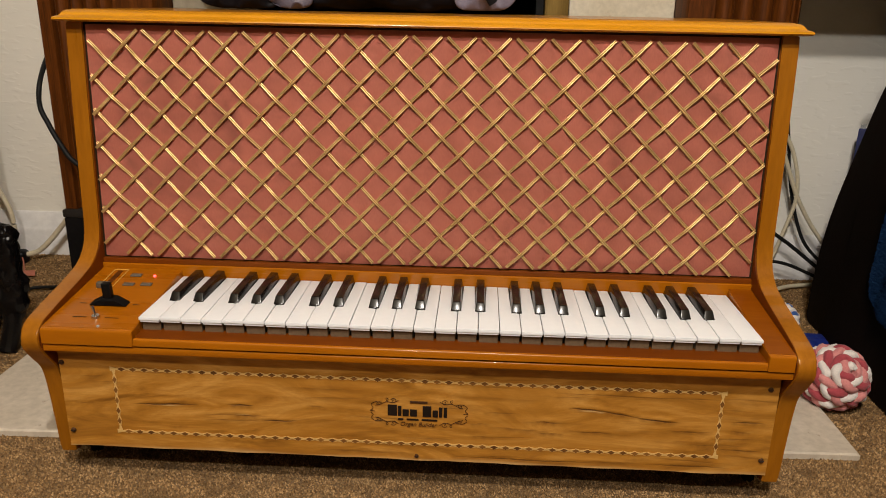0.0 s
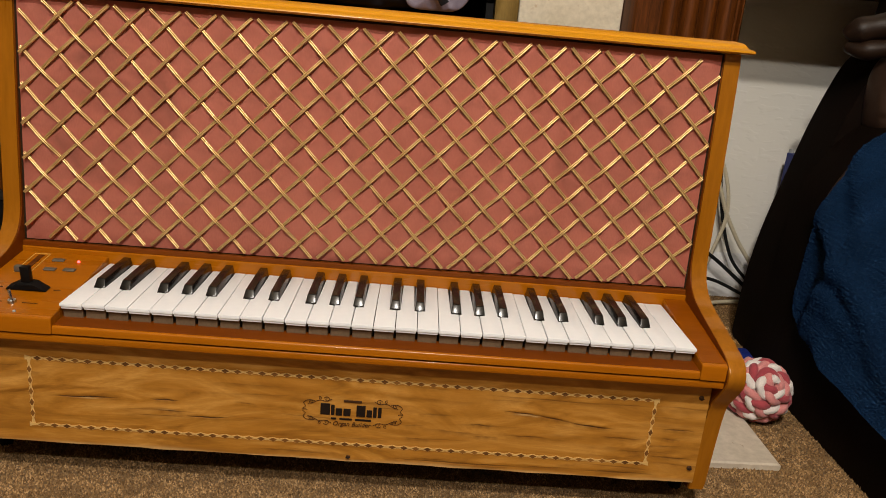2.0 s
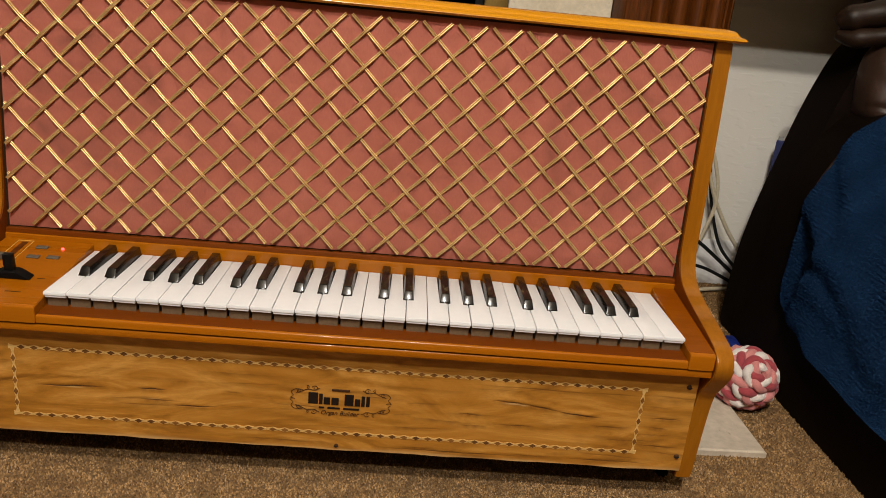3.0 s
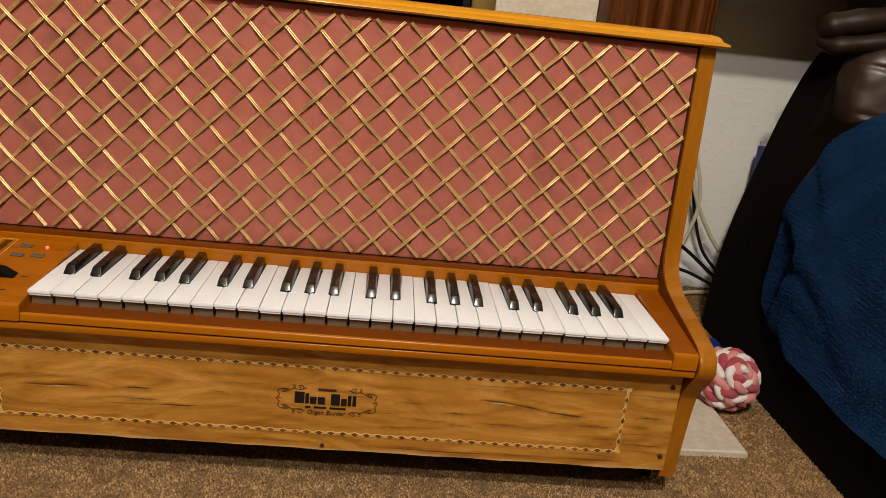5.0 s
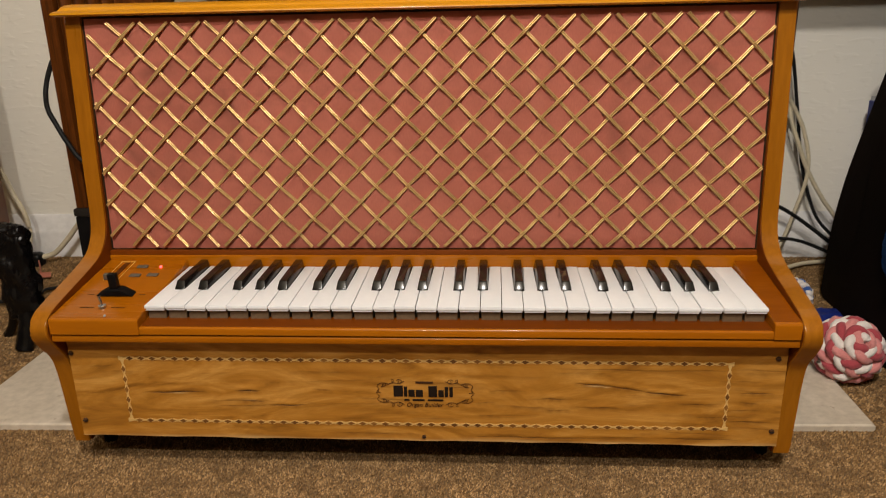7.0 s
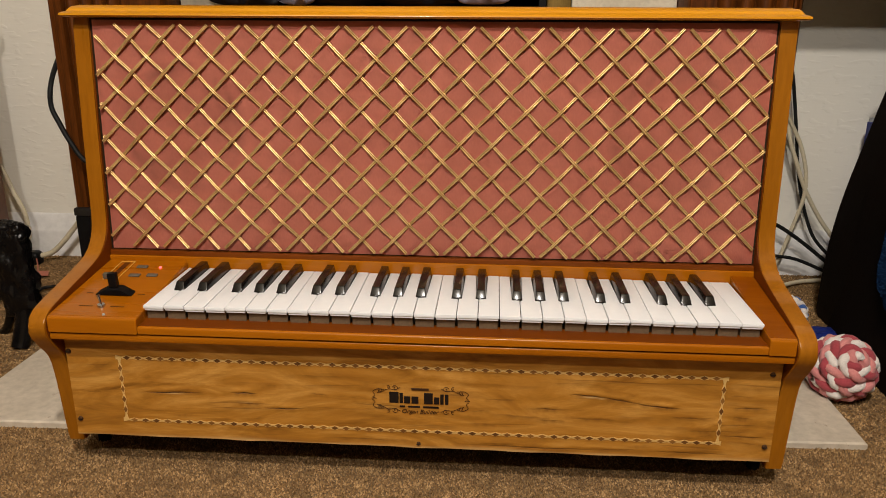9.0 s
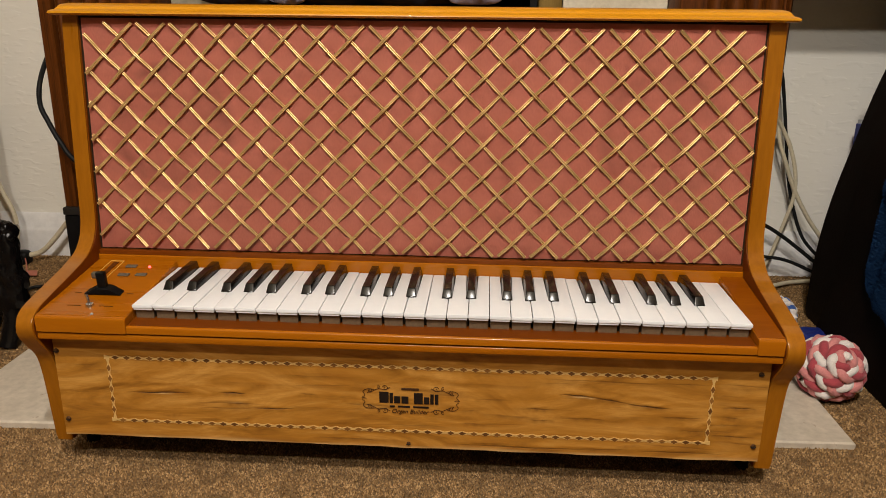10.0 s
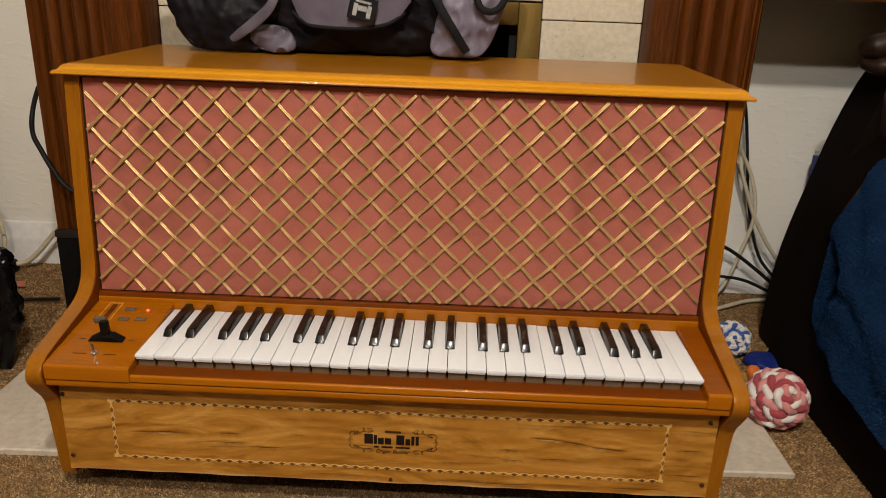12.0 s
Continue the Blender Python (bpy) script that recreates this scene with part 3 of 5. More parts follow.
part("lid", ringed([(0.5370, 0.007), (0.5380, 0.0015), (0.5396, 0.0), (0.5416, 0.0006), (0.5430, 0.003), (0.5438, 0.0062), (0.5458, 0.0080), (0.5482, 0.0098), (0.5498, 0.0125), (0.5505, 0.0165)],
                   LID_X0, LID_X1, LID_Y0, LID_Y1), LID_WOOD, organ, "polished orange wooden lid with a moulded edge", smooth=50)

part("lid_panel", ringed([(0.5495, 0.0), (0.5507, 0.0), (0.5511, 0.0006)], LID_X0 + 0.0170, LID_X1 - 0.0170, LID_Y0 + 0.0170, LID_Y1 - 0.0170), LID_DARK, organ, "darker polished top of the lid", smooth=30)

# carcase behind the cloth and below the keys
part("back_box", box(XL + 0.0005, XR - 0.0005, 0.172, 0.425, 0.215, 0.536), CARCASE, organ)
part("base_box", box(XL + 0.0005, XR - 0.0005, 0.024, 0.425, 0.062, 0.189), CARCASE, organ)

# front panel: a veneered board with splits along the grain
PANEL_Z0, PANEL_Z1, PANEL_Y = 0.0575, 0.1885, 0.0065
# splits and raised grain: place along the board, height, half length, strength of the crack and of the dark streak under it, rise
SPLITS = [(-0.323, 0.1172, 0.040, 1.0, 0.5, 0.0009), (-0.2354, 0.1197, 0.016, 1.0, 1.0, 0.0003), (-0.2293, 0.1068, 0.018, 0.5, 1.0, 0.0003), (-0.190, 0.1019, 0.026, 0.9, 0.7, 0.0),
          (-0.1254, 0.1342, 0.042, 0.2, 0.6, 0.0006), (-0.1044, 0.0659, 0.040, 0.2, 0.9, 0.0003), (-0.135, 0.1455, 0.050, 0.1, 0.7, 0.0002), (-0.26, 0.1080, 0.030, 0.0, 0.5, 0.0040),
          (-0.205, 0.1310, 0.012, 0.1, 0.5, 0.0), (-0.09, 0.0985, 0.045, 0.0, 0.4, 0.0004), (-0.42, 0.1150, 0.012, 0.2, 0.4, 0.0), (-0.405, 0.1500, 0.016, 0.2, 0.4, 0.0),
          (0.1615, 0.1325, 0.022, 0.8, 0.9, -0.0016), (0.1973, 0.1286, 0.024, 0.8, 0.9, -0.0030), (0.2392, 0.1227, 0.028, 0.9, 1.0, -0.0028), (0.250, 0.1215, 0.008, 0.6, 1.0, -0.0008),
          (0.1180, 0.1140, 0.016, 0.5, 1.0, -0.0006), (0.085, 0.1040, 0.036, 0.1, 0.9, -0.0012), (0.120, 0.1000, 0.018, 0.2, 0.9, -0.0006), (0.170, 0.1035, 0.026, 0.4, 0.8, -0.0003),
          (0.045, 0.0915, 0.018, 0.2, 0.8, -0.0004), (0.2783, 0.1098, 0.026, 0.4, 0.8, 0.0), (0.3364, 0.0887, 0.026, 0.5, 0.8, -0.0013), (0.3407, 0.1243, 0.020, 0.6, 0.9, 0.0),
          (0.3339, 0.1119, 0.012, 0.3, 0.9, -0.0003), (0.2944, 0.0936, 0.014, 0.2, 0.8, 0.0), (0.225, 0.1080, 0.040, 0.0, 0.6, -0.0010), (0.06, 0.1420, 0.060, 0.0, 0.6, -0.0004),
          (0.20, 0.1515, 0.080, 0.3, 0.6, -0.0004), (0.10, 0.0640, 0.090, 0.6, 0.5, -0.0006), (0.28, 0.0650, 0.050, 0.5, 0.5, -0.0004), (0.065, 0.0665, 0.020, 0.2, 0.8, 0.0)]
streaks = random.Random(23)
SPLITS += [(streaks.uniform(-0.44, 0.36), streaks.uniform(0.062, 0.182), streaks.uniform(0.012, 0.050), streaks.choice((0.0, 0.0, 0.12, 0.25)), streaks.uniform(0.25, 0.6), streaks.uniform(-0.0012, 0.0012)) for k in range(70)]


def front_board():
    nx, nz = 380, 250
    xs, zs = np.linspace(XL + 0.002, XR - 0.002, nx), np.linspace(PANEL_Z0, PANEL_Z1, nz)
    gx, gz = np.meshgrid(xs, zs)
    split, swell, streak = np.zeros_like(gx), np.zeros_like(gx), np.zeros_like(gx)
    for i, (cx, cz, half, strength, dark, rise) in enumerate(SPLITS):
        u = (gx - cx) / half
        wavy = cz + rise * u + 0.0004 * np.sin(u * 2.3 + i * 1.7) + 0.00025 * np.sin(u * 7 + i) + 0.00012 * np.sin(u * 23 + 2 * i)
        env = np.clip(1 - u * u, 0, 1)
        split = np.maximum(split, strength * env * np.exp(-((gz - wavy) / (0.0003 + 0.0005 * env)) ** 2))
        below = np.where(gz < wavy, (wavy - gz) / 0.0038, (gz - wavy) / 0.0009)
        streak = np.maximum(streak, dark * env ** 0.7 * np.exp(-below ** 2) * (0.75 + 0.25 * np.sin(u * 11 + i)))
        swell += strength * env * 0.0011 * np.exp(-((gz - wavy - 0.0035) / 0.0032) ** 2)
    ripple = 0.00022 * np.sin(gz * 420 + 3 * np.sin(gx * 9) + 2 * np.sin(gx * 23 + 1)) * (0.5 + 0.5 * np.sin(gx * 14 + 2))
    y = PANEL_Y - swell - ripple + 0.0010 * split
    y[0] += 0.0006 * np.sin(xs * 60) + 0.0004
    gz = gz.copy()
    gz[0] += 0.0003 * np.sin(xs * 37) + 0.0002 * np.sin(xs * 91 + 2)
    bm = bmesh.new()
    lay = bm.verts.layers.float.new("split")
    lay2 = bm.verts.layers.float.new("streak")
    lay3 = bm.verts.layers.float.new("worn")
    worn = np.exp(-((gz - PANEL_Z0) / (0.0022 + 0.0012 * np.sin(gx * 31) * np.sin(gx * 12 + 1))) ** 2) * 0.8
    for cx, cz, hx, hz in ((0.164, 0.1312, 0.010, 0.0010), (0.176, 0.1300, 0.004, 0.0008), (-0.318, 0.1160, 0.010, 0.0007), (-0.232, 0.1082, 0.008, 0.0006)):
        worn = np.maximum(worn, 0.85 * np.exp(-((gx - cx) / hx) ** 2 - ((gz - cz) / hz) ** 2))
    grid = [[bm.verts.new((gx[j, i], y[j, i], gz[j, i])) for i in range(nx)] for j in range(nz)]
    for j in range(nz):
        for i in range(nx):
            grid[j][i][lay] = float(min(1, split[j, i] * 1.1))
            grid[j][i][lay2] = float(streak[j, i])
            grid[j][i][lay3] = float(worn[j, i])
    for j in range(nz - 1):
        for i in range(nx - 1):
            bm.faces.new((grid[j][i], grid[j][i + 1], grid[j + 1][i + 1], grid[j + 1][i]))
    rim = [grid[0][i] for i in range(nx)] + [grid[j][nx - 1] for j in range(1, nz)] + [grid[nz - 1][i] for i in range(nx - 2, -1, -1)] + [grid[j][0] for j in range(nz - 2, 0, -1)]
    back = [bm.verts.new((v.co.x, 0.021, v.co.z)) for v in rim]
    for k in range(len(rim)):
        bm.faces.new((rim[k], back[k], back[(k + 1) % len(rim)], rim[(k + 1) % len(rim)]))
    return bm


panel = part("front_panel", front_board(), VENEER, organ, "figured veneer front panel with splits and inlay border", smooth=60)
IN_X0, IN_X1, IN_Z0, IN_Z1 = -0.380, 0.309, 0.0795, 0.1605
INLAY_Y = PANEL_Y - 0.0007


def diamond_mesh(w, h):
    return mesh_of("diamond", prism([(-w, 0), (0, -h), (w, 0), (0, h)], "y", -0.0001, 0.0006), DIAMOND, 0)


STEP = 0.0134


def bow_mesh(upright):
    """A pale piece from one diamond's middle to the next, narrow between them."""
    line = [(-STEP / 2, 0.0026), (0.0, 0.0009), (STEP / 2, 0.0026), (STEP / 2, -0.0026), (0.0, -0.0009), (-STEP / 2, -0.0026)]
    return mesh_of("bow_tie", prism([(z, x) for x, z in line] if upright else line, "y", 0.0, 0.0010), INLAY_PALE, 0)


flat_diamond, tall_diamond = diamond_mesh(0.0043, 0.0025), diamond_mesh(0.0025, 0.0043)
flat_bow, tall_bow = bow_mesh(False), bow_mesh(True)
for z in (IN_Z0, IN_Z1):
    for k in range(51):
        under(new("diamond", flat_diamond), panel).location = (IN_X0 + 0.0095 + k * STEP, INLAY_Y - 0.0002, z)
    for k in range(52):
        under(new("bow_tie", flat_bow), panel).location = (IN_X0 + 0.0028 + k * STEP, INLAY_Y, z)
for x in (IN_X0, IN_X1):
    for k in range(5):
        under(new("diamond", tall_diamond), panel).location = (x, INLAY_Y - 0.0002, IN_Z0 + 0.0137 + k * STEP)
    for k in range(6):
        under(new("bow_tie", tall_bow), panel).location = (x, INLAY_Y + 0.0002, IN_Z0 + 0.0070 + k * STEP)


def screw(x, z, small=False):
    bm = bmesh.new()
    bmesh.ops.create_cone(bm, cap_ends=True, segments=14, radius1=0.0024 if small else 0.0031, radius2=0.0017 if small else 0.0023, depth=0.002, matrix=Matrix.Translation((x, PANEL_Y - 0.0016, z)) @ pose(0, 0, 0, 90))
    ob = part("screw", bm, RUST, panel, "small dark screw head" if small else "rusty screw head")
    part("slot", box(x - 0.0026, x + 0.0026, PANEL_Y - 0.0030, PANEL_Y - 0.0024, z - 0.0004, z + 0.0004), SOOT, ob, smooth=0)


for sx, sz in ((-0.437, 0.0785), (0.3615, 0.0775), (-0.4395, 0.1665), (0.3590, 0.1675)):
    screw(sx, sz)
screw(-0.031, 0.0635, True)

# maker's transfer: scrollwork, two bars of a name, a bar of a number, and the trade line
SIGN_Y = PANEL_Y - 0.0010


def stroke(points, r=0.00034):
    part("scroll_line", tube([(x, SIGN_Y, z) for x, z in points], r, 5, up=(0, 1, 0), steps=6), INK_THIN, panel, "brown scrollwork transfer line", smooth=60)


SX, SZ = -0.0285, 0.1205


def curl(cx, cz, r0, turns, start, sx, sz):
    return [(cx + sx * r0 * (1 - 0.8 * t) * math.cos(start + turns * 2 * math.pi * t), cz + sz * r0 * (1 - 0.8 * t) * math.sin(start + turns * 2 * math.pi * t)) for t in (j / 12 for j in range(13))]


for s in (-1, 1):
    for v in (-1, 1):
        stroke([(SX + s * 0.0555, SZ + v * 0.0015), (SX + s * 0.0525, SZ + v * 0.0045), (SX + s * 0.0548, SZ + v * 0.0085), (SX + s * 0.0500, SZ + v * 0.0122), (SX + s * 0.0420, SZ + v * 0.0118)])
        stroke([(SX + s * 0.0500, SZ + v * 0.0075), (SX + s * 0.0440, SZ + v * 0.0095), (SX + s * 0.0370, SZ + v * 0.0128), (SX + s * 0.0300, SZ + v * 0.0120), (SX + s * 0.0235, SZ + v * 0.0150)])
        stroke(curl(SX + s * 0.0290, SZ + v * 0.0140, 0.0036, 1.2, 0.4, s, v))
        stroke(curl(SX + s * 0.0470, SZ + v * 0.0100, 0.0028, 1.1, 2.0, s, v))
        stroke(curl(SX + s * 0.0370, SZ + v * 0.0152, 0.0022, 1.0, 1.0, s, v), 0.0003)
    stroke([(SX + s * 0.0565, SZ), (SX + s * 0.0535, SZ + 0.0008), (SX + s * 0.0505, SZ)])
for name_x, bars in ((-0.0645, ((0.0, 0.0108, 0.0140), (0.0118, 0.0040, 0.0128), (0.0170, 0.0072, 0.0088), (0.0256, 0.0080, 0.0088))),
                     (-0.0245, ((0.0, 0.0100, 0.0138), (0.0114, 0.0062, 0.0088), (0.0186, 0.0040, 0.0128), (0.0240, 0.0040, 0.0128)))):
    for dx, wide, tall in bars:
        part("lettering_bar", box(name_x + dx, name_x + dx + wide, SIGN_Y - 0.0002, SIGN_Y + 0.0008, 0.1155, 0.1155 + tall, 0.0003, seg=1), INK, panel, smooth=0)
for bx0, bx1, bz0, bz1, m in ((-0.0525, -0.0465, 0.1102, 0.1124, INK), (-0.0430, -0.0290, 0.1102, 0.1124, INK), (-0.0255, -0.0075, 0.1102, 0.1124, INK), (-0.0390, -0.0190, 0.1325, 0.1350, INK_THIN)):
    part("lettering_bar", box(bx0, bx1, SIGN_Y - 0.0002, SIGN_Y + 0.0008, bz0, bz1, 0.0002, seg=1), m, panel, smooth=0)


def lettering(words, x, y, z, size, material, parent, shear=0.0):
    cu = bpy.data.curves.new("lettering", "FONT")
    cu.body, cu.size, cu.align_x, cu.extrude, cu.shear = words, size, "CENTER", 0.0002, shear
    tmp = new("scratch_text", cu)
    bpy.context.view_layer.update()
    me = bpy.data.meshes.new_from_object(tmp)
    bpy.data.objects.remove(tmp)
    me.transform(pose(x, y, z, 90))
    me.materials.clear()
    me.materials.append(material)
    return under(new("lettering", me), parent)


lettering("Organ Builder", -0.0295, SIGN_Y, 0.1030, 0.0074, INK_THIN, panel, 0.3)

# key slip with its step below the keys, and the moulding under it
SLIP = [(-0.0175, 0.2015), (-0.0175, 0.2076), (-0.0172, 0.2087), (-0.0165, 0.2095), (-0.0155, 0.2100), (0.0110, 0.2112), (0.0110, 0.2015)]
part("key_slip", prism(SLIP, "x", -0.3412, 0.3416), VARNISH, organ, smooth=40)
CHEEK = [(-0.0185, 0.2012), (-0.0185, 0.2162), (-0.0182, 0.2175), (-0.0175, 0.2185), (-0.0163, 0.2192), (0.060, 0.2275), (0.1335, 0.2365), (0.1335, 0.2012)]
cheek = part("control_block", prism(CHEEK, "x", XL + 0.0008, -0.3417, 0.0008, 1), VARNISH, organ, smooth=40)
part("cheek_block", prism(CHEEK, "x", 0.3420, XR - 0.0008, 0.0008, 1), VARNISH, organ, smooth=40)
part("slip_moulding", prism([(-0.0146, 0.1908), (-0.0156, 0.1912), (-0.0160, 0.1921), (-0.0160, 0.1974), (-0.0157, 0.1982), (-0.0150, 0.1987), (-0.0140, 0.1988), (0.0060, 0.1988), (0.0060, 0.1908)], "x", XL + 0.0008, XR - 0.0008), VARNISH, organ, smooth=40)
part("groove_strip", box(XL + 0.0008, XR - 0.0008, -0.0120, 0.0120, 0.1990, 0.2010), CARCASE, organ, smooth=0)
part("key_bed", box(-0.3415, 0.3418, 0.0112, 0.133, 0.200, 0.2075), CARCASE, organ, smooth=0)
part("fallboard_rail", prism([(0.1340, 0.2015), (0.1340, 0.2418), (0.1348, 0.2426), (0.1365, 0.2432), (0.171, 0.2432), (0.171, 0.2015)], "x", XL + 0.0008, XR - 0.0008), VARNISH, organ, smooth=40)

for top_x0, top_x1, top_wood in ((XL + 0.0012, -0.3423, STAIN_WARM), (0.3426, XR - 0.0012, STAIN)):
    part("top_board", prism([(-0.0135, 0.2192), (-0.0135, 0.2200), (0.1330, 0.2368), (0.1330, 0.2358)], "x", top_x0, top_x1), top_wood, organ, "stained top board", smooth=0)
# slip and rail tops: the shade there is painted as a darker tone
part("slip_top", prism([(-0.0145, 0.2095), (-0.0145, 0.2104), (0.0108, 0.2116), (0.0108, 0.2108)], "x", -0.3410, 0.3414), RAIL_TOP, organ, "top board toned dark for shade", smooth=0)
part("rail_top", prism([(0.1353, 0.2433), (0.1357, 0.2484), (0.1364, 0.2490), (0.171, 0.2490), (0.171, 0.2433)], "x", XL + 0.0012, XR - 0.0012), RAIL_TOP, organ, "top board toned dark for shade", smooth=0)

# cloth on its leaning board, and the brass lattice
LEAN_Y0, LEAN_Z0, LEAN_K = 0.1375, 0.25, 0.060


def lean_y(z):
    return LEAN_Y0 + (z - LEAN_Z0) * LEAN_K


part("grille_backing", prism([(lean_y(0.2492) + 0.004, 0.2492), (lean_y(0.5363) + 0.004, 0.5363), (0.1715, 0.5363), (0.1715, 0.2492)], "x", XL + 0.0004, XR - 0.0004), CARCASE, organ, smooth=0)
GX0, GX1, GZ0, GZ1 = XL + 0.0035, XR - 0.0030, 0.2508, 0.5355


def cloth_sheet():
    nx, nz = 120, 44
    bm = bmesh.new()
    g = []
    for j in range(nz):
        row = []
        for i in range(nx):
            x, z = GX0 + (GX1 - GX0) * i / (nx - 1), GZ0 + (GZ1 - GZ0) * j / (nz - 1)
            edge = min(1.0, i / 2, (nx - 1 - i) / 2, j / 2, (nz - 1 - j) / 2)
            bulge = 0.0016 * noise.noise(Vector((x * 5, 0, z * 7))) + 0.0007 * noise.noise(Vector((x * 21, 3, z * 16)))
            row.append(bm.verts.new((x, lean_y(z) + 0.003 * (1 - edge) - bulge * edge, z)))
        g.append(row)
    for j in range(nz - 1):
        for i in range(nx - 1):
            bm.faces.new((g[j][i], g[j][i + 1], g[j + 1][i + 1], g[j + 1][i]))
    bmesh.ops.solidify(bm, geom=bm.faces, thickness=-0.0012)
    return bm


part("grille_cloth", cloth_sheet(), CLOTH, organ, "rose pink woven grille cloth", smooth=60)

# lines of the two strip families: offset + along_x * x + along_z * z is a whole number
FALLING, RISING = (0.1328, 25.047, 24.853), (0.6616, 24.932, -25.058)


def crossing(fall, rise):
    """Where a falling and a rising line of the lattice meet, as x and z."""
    (c0, a0, b0), (c1, a1, b1) = FALLING, RISING
    p, q, det = fall - c0, rise - c1, a0 * b1 - a1 * b0
    return (p * b1 - q * b0) / det, (a0 * q - a1 * p) / det


BEAD = [(-2.05, -1.2)] + [(c + 0.92 * math.sin(a), 0.05 + 0.95 * math.cos(a)) for c in (-1.08, 1.08) for a in (radians(k) for k in (-82, -55, -35, -18, 0, 18, 35, 55, 82))] + [(2.05, -1.2)]


def lattice_strip(n, family):
    """One double-beaded brass strip on a falling (family 0) or rising (family 1) line, woven over and under."""
    line = []
    for k in range(-240, 241):
        s = k / 6.0
        x, z = crossing(n, s) if family == 0 else crossing(s, n)
        if GX0 + 0.0025 <= x <= GX1 - 0.0005 and GZ0 + 0.0012 <= z <= GZ1 - 0.0050:
            wave = math.cos(math.pi * (s + n)) * (1 if family == 0 else -1)
            line.append((x, z, 0.0034 + 0.0014 * wave))
    if len(line) < 8:
        return None
    t = Vector((line[-1][0] - line[0][0], 0, line[-1][1] - line[0][1])).normalized()
    side, out = Vector((-t.z, 0, t.x)), Vector((0, -1, 0))
    bm, rings = bmesh.new(), []
    for x, z, h in line:
        c = Vector((x, lean_y(z), z)) + out * h
        rings.append([bm.verts.new(c + side * (a * 0.00098) + out * (b * 0.001)) for a, b in BEAD])
    m = len(BEAD)
    for a, b in zip(rings, rings[1:]):
        for k in range(m):
            bm.faces.new((a[k], a[(k + 1) % m], b[(k + 1) % m], b[k]))
    bm.faces.new(rings[0])
    bm.faces.new(rings[-1])
    return bm


lattice = part("lattice_rail", box(GX0 + 0.001, GX1 - 0.001, lean_y(GZ1) - 0.0012, lean_y(GZ1) + 0.002, GZ1 - 0.0012, GZ1), CARCASE, organ, smooth=0)
for family in (0, 1):
    for n in range(-27, 34):
        strip = lattice_strip(n, family)
        if strip:
            part("lattice_strip", strip, BRASS, organ, smooth=50)

# keys: 29 naturals and 20 sharps
OFFSETS = {0: -0.0022, 1: 0.0022, 3: -0.0032, 4: 0.0, 5: 0.0032}
HALF_CUT, HEAD, KEY_L = 0.0069, 0.0495, 0.1320


def natural_mesh(kind):
    """kind 0..6 is C..B; 7 is the last C, with no cut."""
    w = PITCH - 0.0007
    left = OFFSETS.get(kind - 1) if kind < 7 else None
    right = OFFSETS.get(kind) if kind < 7 else None
    lc = 0.0 if left is None else HALF_CUT + left - 0.00045
    rc = 0.0 if right is None else HALF_CUT - right - 0.00045
    pts = [(0, 0), (w, 0)]
    pts += [(w, HEAD), (w - rc, HEAD)] if rc else []
    pts += [(w - rc, KEY_L), (lc, KEY_L)]
    pts += [(lc, HEAD), (0, HEAD)] if lc else []
    bm = prism(pts, "z", KEY_Z - 0.0036, KEY_Z)
    top = [e for e in bm.edges if all(abs(v.co.z - KEY_Z) < 1e-6 for v in e.verts)]
    bmesh.ops.bevel(bm, geom=top, offset=0.0008, segments=2, affect="EDGES", profile=0.6)
    box(0.0006, w - 0.0006, 0.0013, HEAD - 0.001, KEY_Z - 0.0068, KEY_Z - 0.0037, 0.0005, bm=bm, seg=1)
    return mesh_of("white_key", bm, IVORY, 40)


def sharp_mesh():
    y0, y1, z0, z1 = 0.0, 0.0835, KEY_Z - 0.004, KEY_Z + 0.0092
    bm = bmesh.new()
    lo = [bm.verts.new(p) for p in ((-0.0064, y0 - 0.0006, z0), (0.0064, y0 - 0.0006, z0), (0.0064, y1, z0), (-0.0064, y1, z0))]
    mid = [bm.verts.new(p) for p in ((-0.0060, y0 + 0.0003, z0 + 0.0048), (0.0060, y0 + 0.0003, z0 + 0.0048), (0.0060, y1, z0 + 0.0048), (-0.0060, y1, z0 + 0.0048))]
    hi = [bm.verts.new(p) for p in ((-0.0045, y0 + 0.0065, z1), (0.0045, y0 + 0.0065, z1), (0.0045, y1, z1), (-0.0045, y1, z1))]
    for a, b in ((lo, mid), (mid, hi)):
        for k in range(4):
            bm.faces.new((a[k], a[(k + 1) % 4], b[(k + 1) % 4], b[k]))
    bm.faces.new(lo)
    bm.faces.new(hi)
    edges = [e for e in bm.edges if min(v.co.z for v in e.verts) > z0 + 0.001]
    bmesh.ops.bevel(bm, geom=edges, offset=0.0011, segments=2, affect="EDGES", profile=0.6)
    return mesh_of("black_key", bm, EBONY, 40)


naturals = [natural_mesh(k) for k in range(8)]
stem_mesh = mesh_of("key_stem", box(0.0010, PITCH - 0.0019, 0.0060, 0.1300, 0.2080, KEY_Z - 0.0069, 0.0004, seg=1), STEM, 0)
black_mesh = sharp_mesh()
for i in range(29):
    k = 7 if i == 28 else i % 7
    key = under(new("white_key", naturals[k]), organ)
    key.location = (KEY_X0 + i * PITCH + 0.00035, 0.0003 * math.sin(i * 2.3), 0.0004 * math.sin(i * 1.7))
    bpy.context.view_layer.update()
    stem = new("key_stem", stem_mesh)
    stem.parent = key
    if k < 6 and k != 2:
        sharp = under(new("black_key", black_mesh), organ)
        sharp.location = (KEY_X0 + (i + 1) * PITCH + OFFSETS[k], 0.0495, 0)

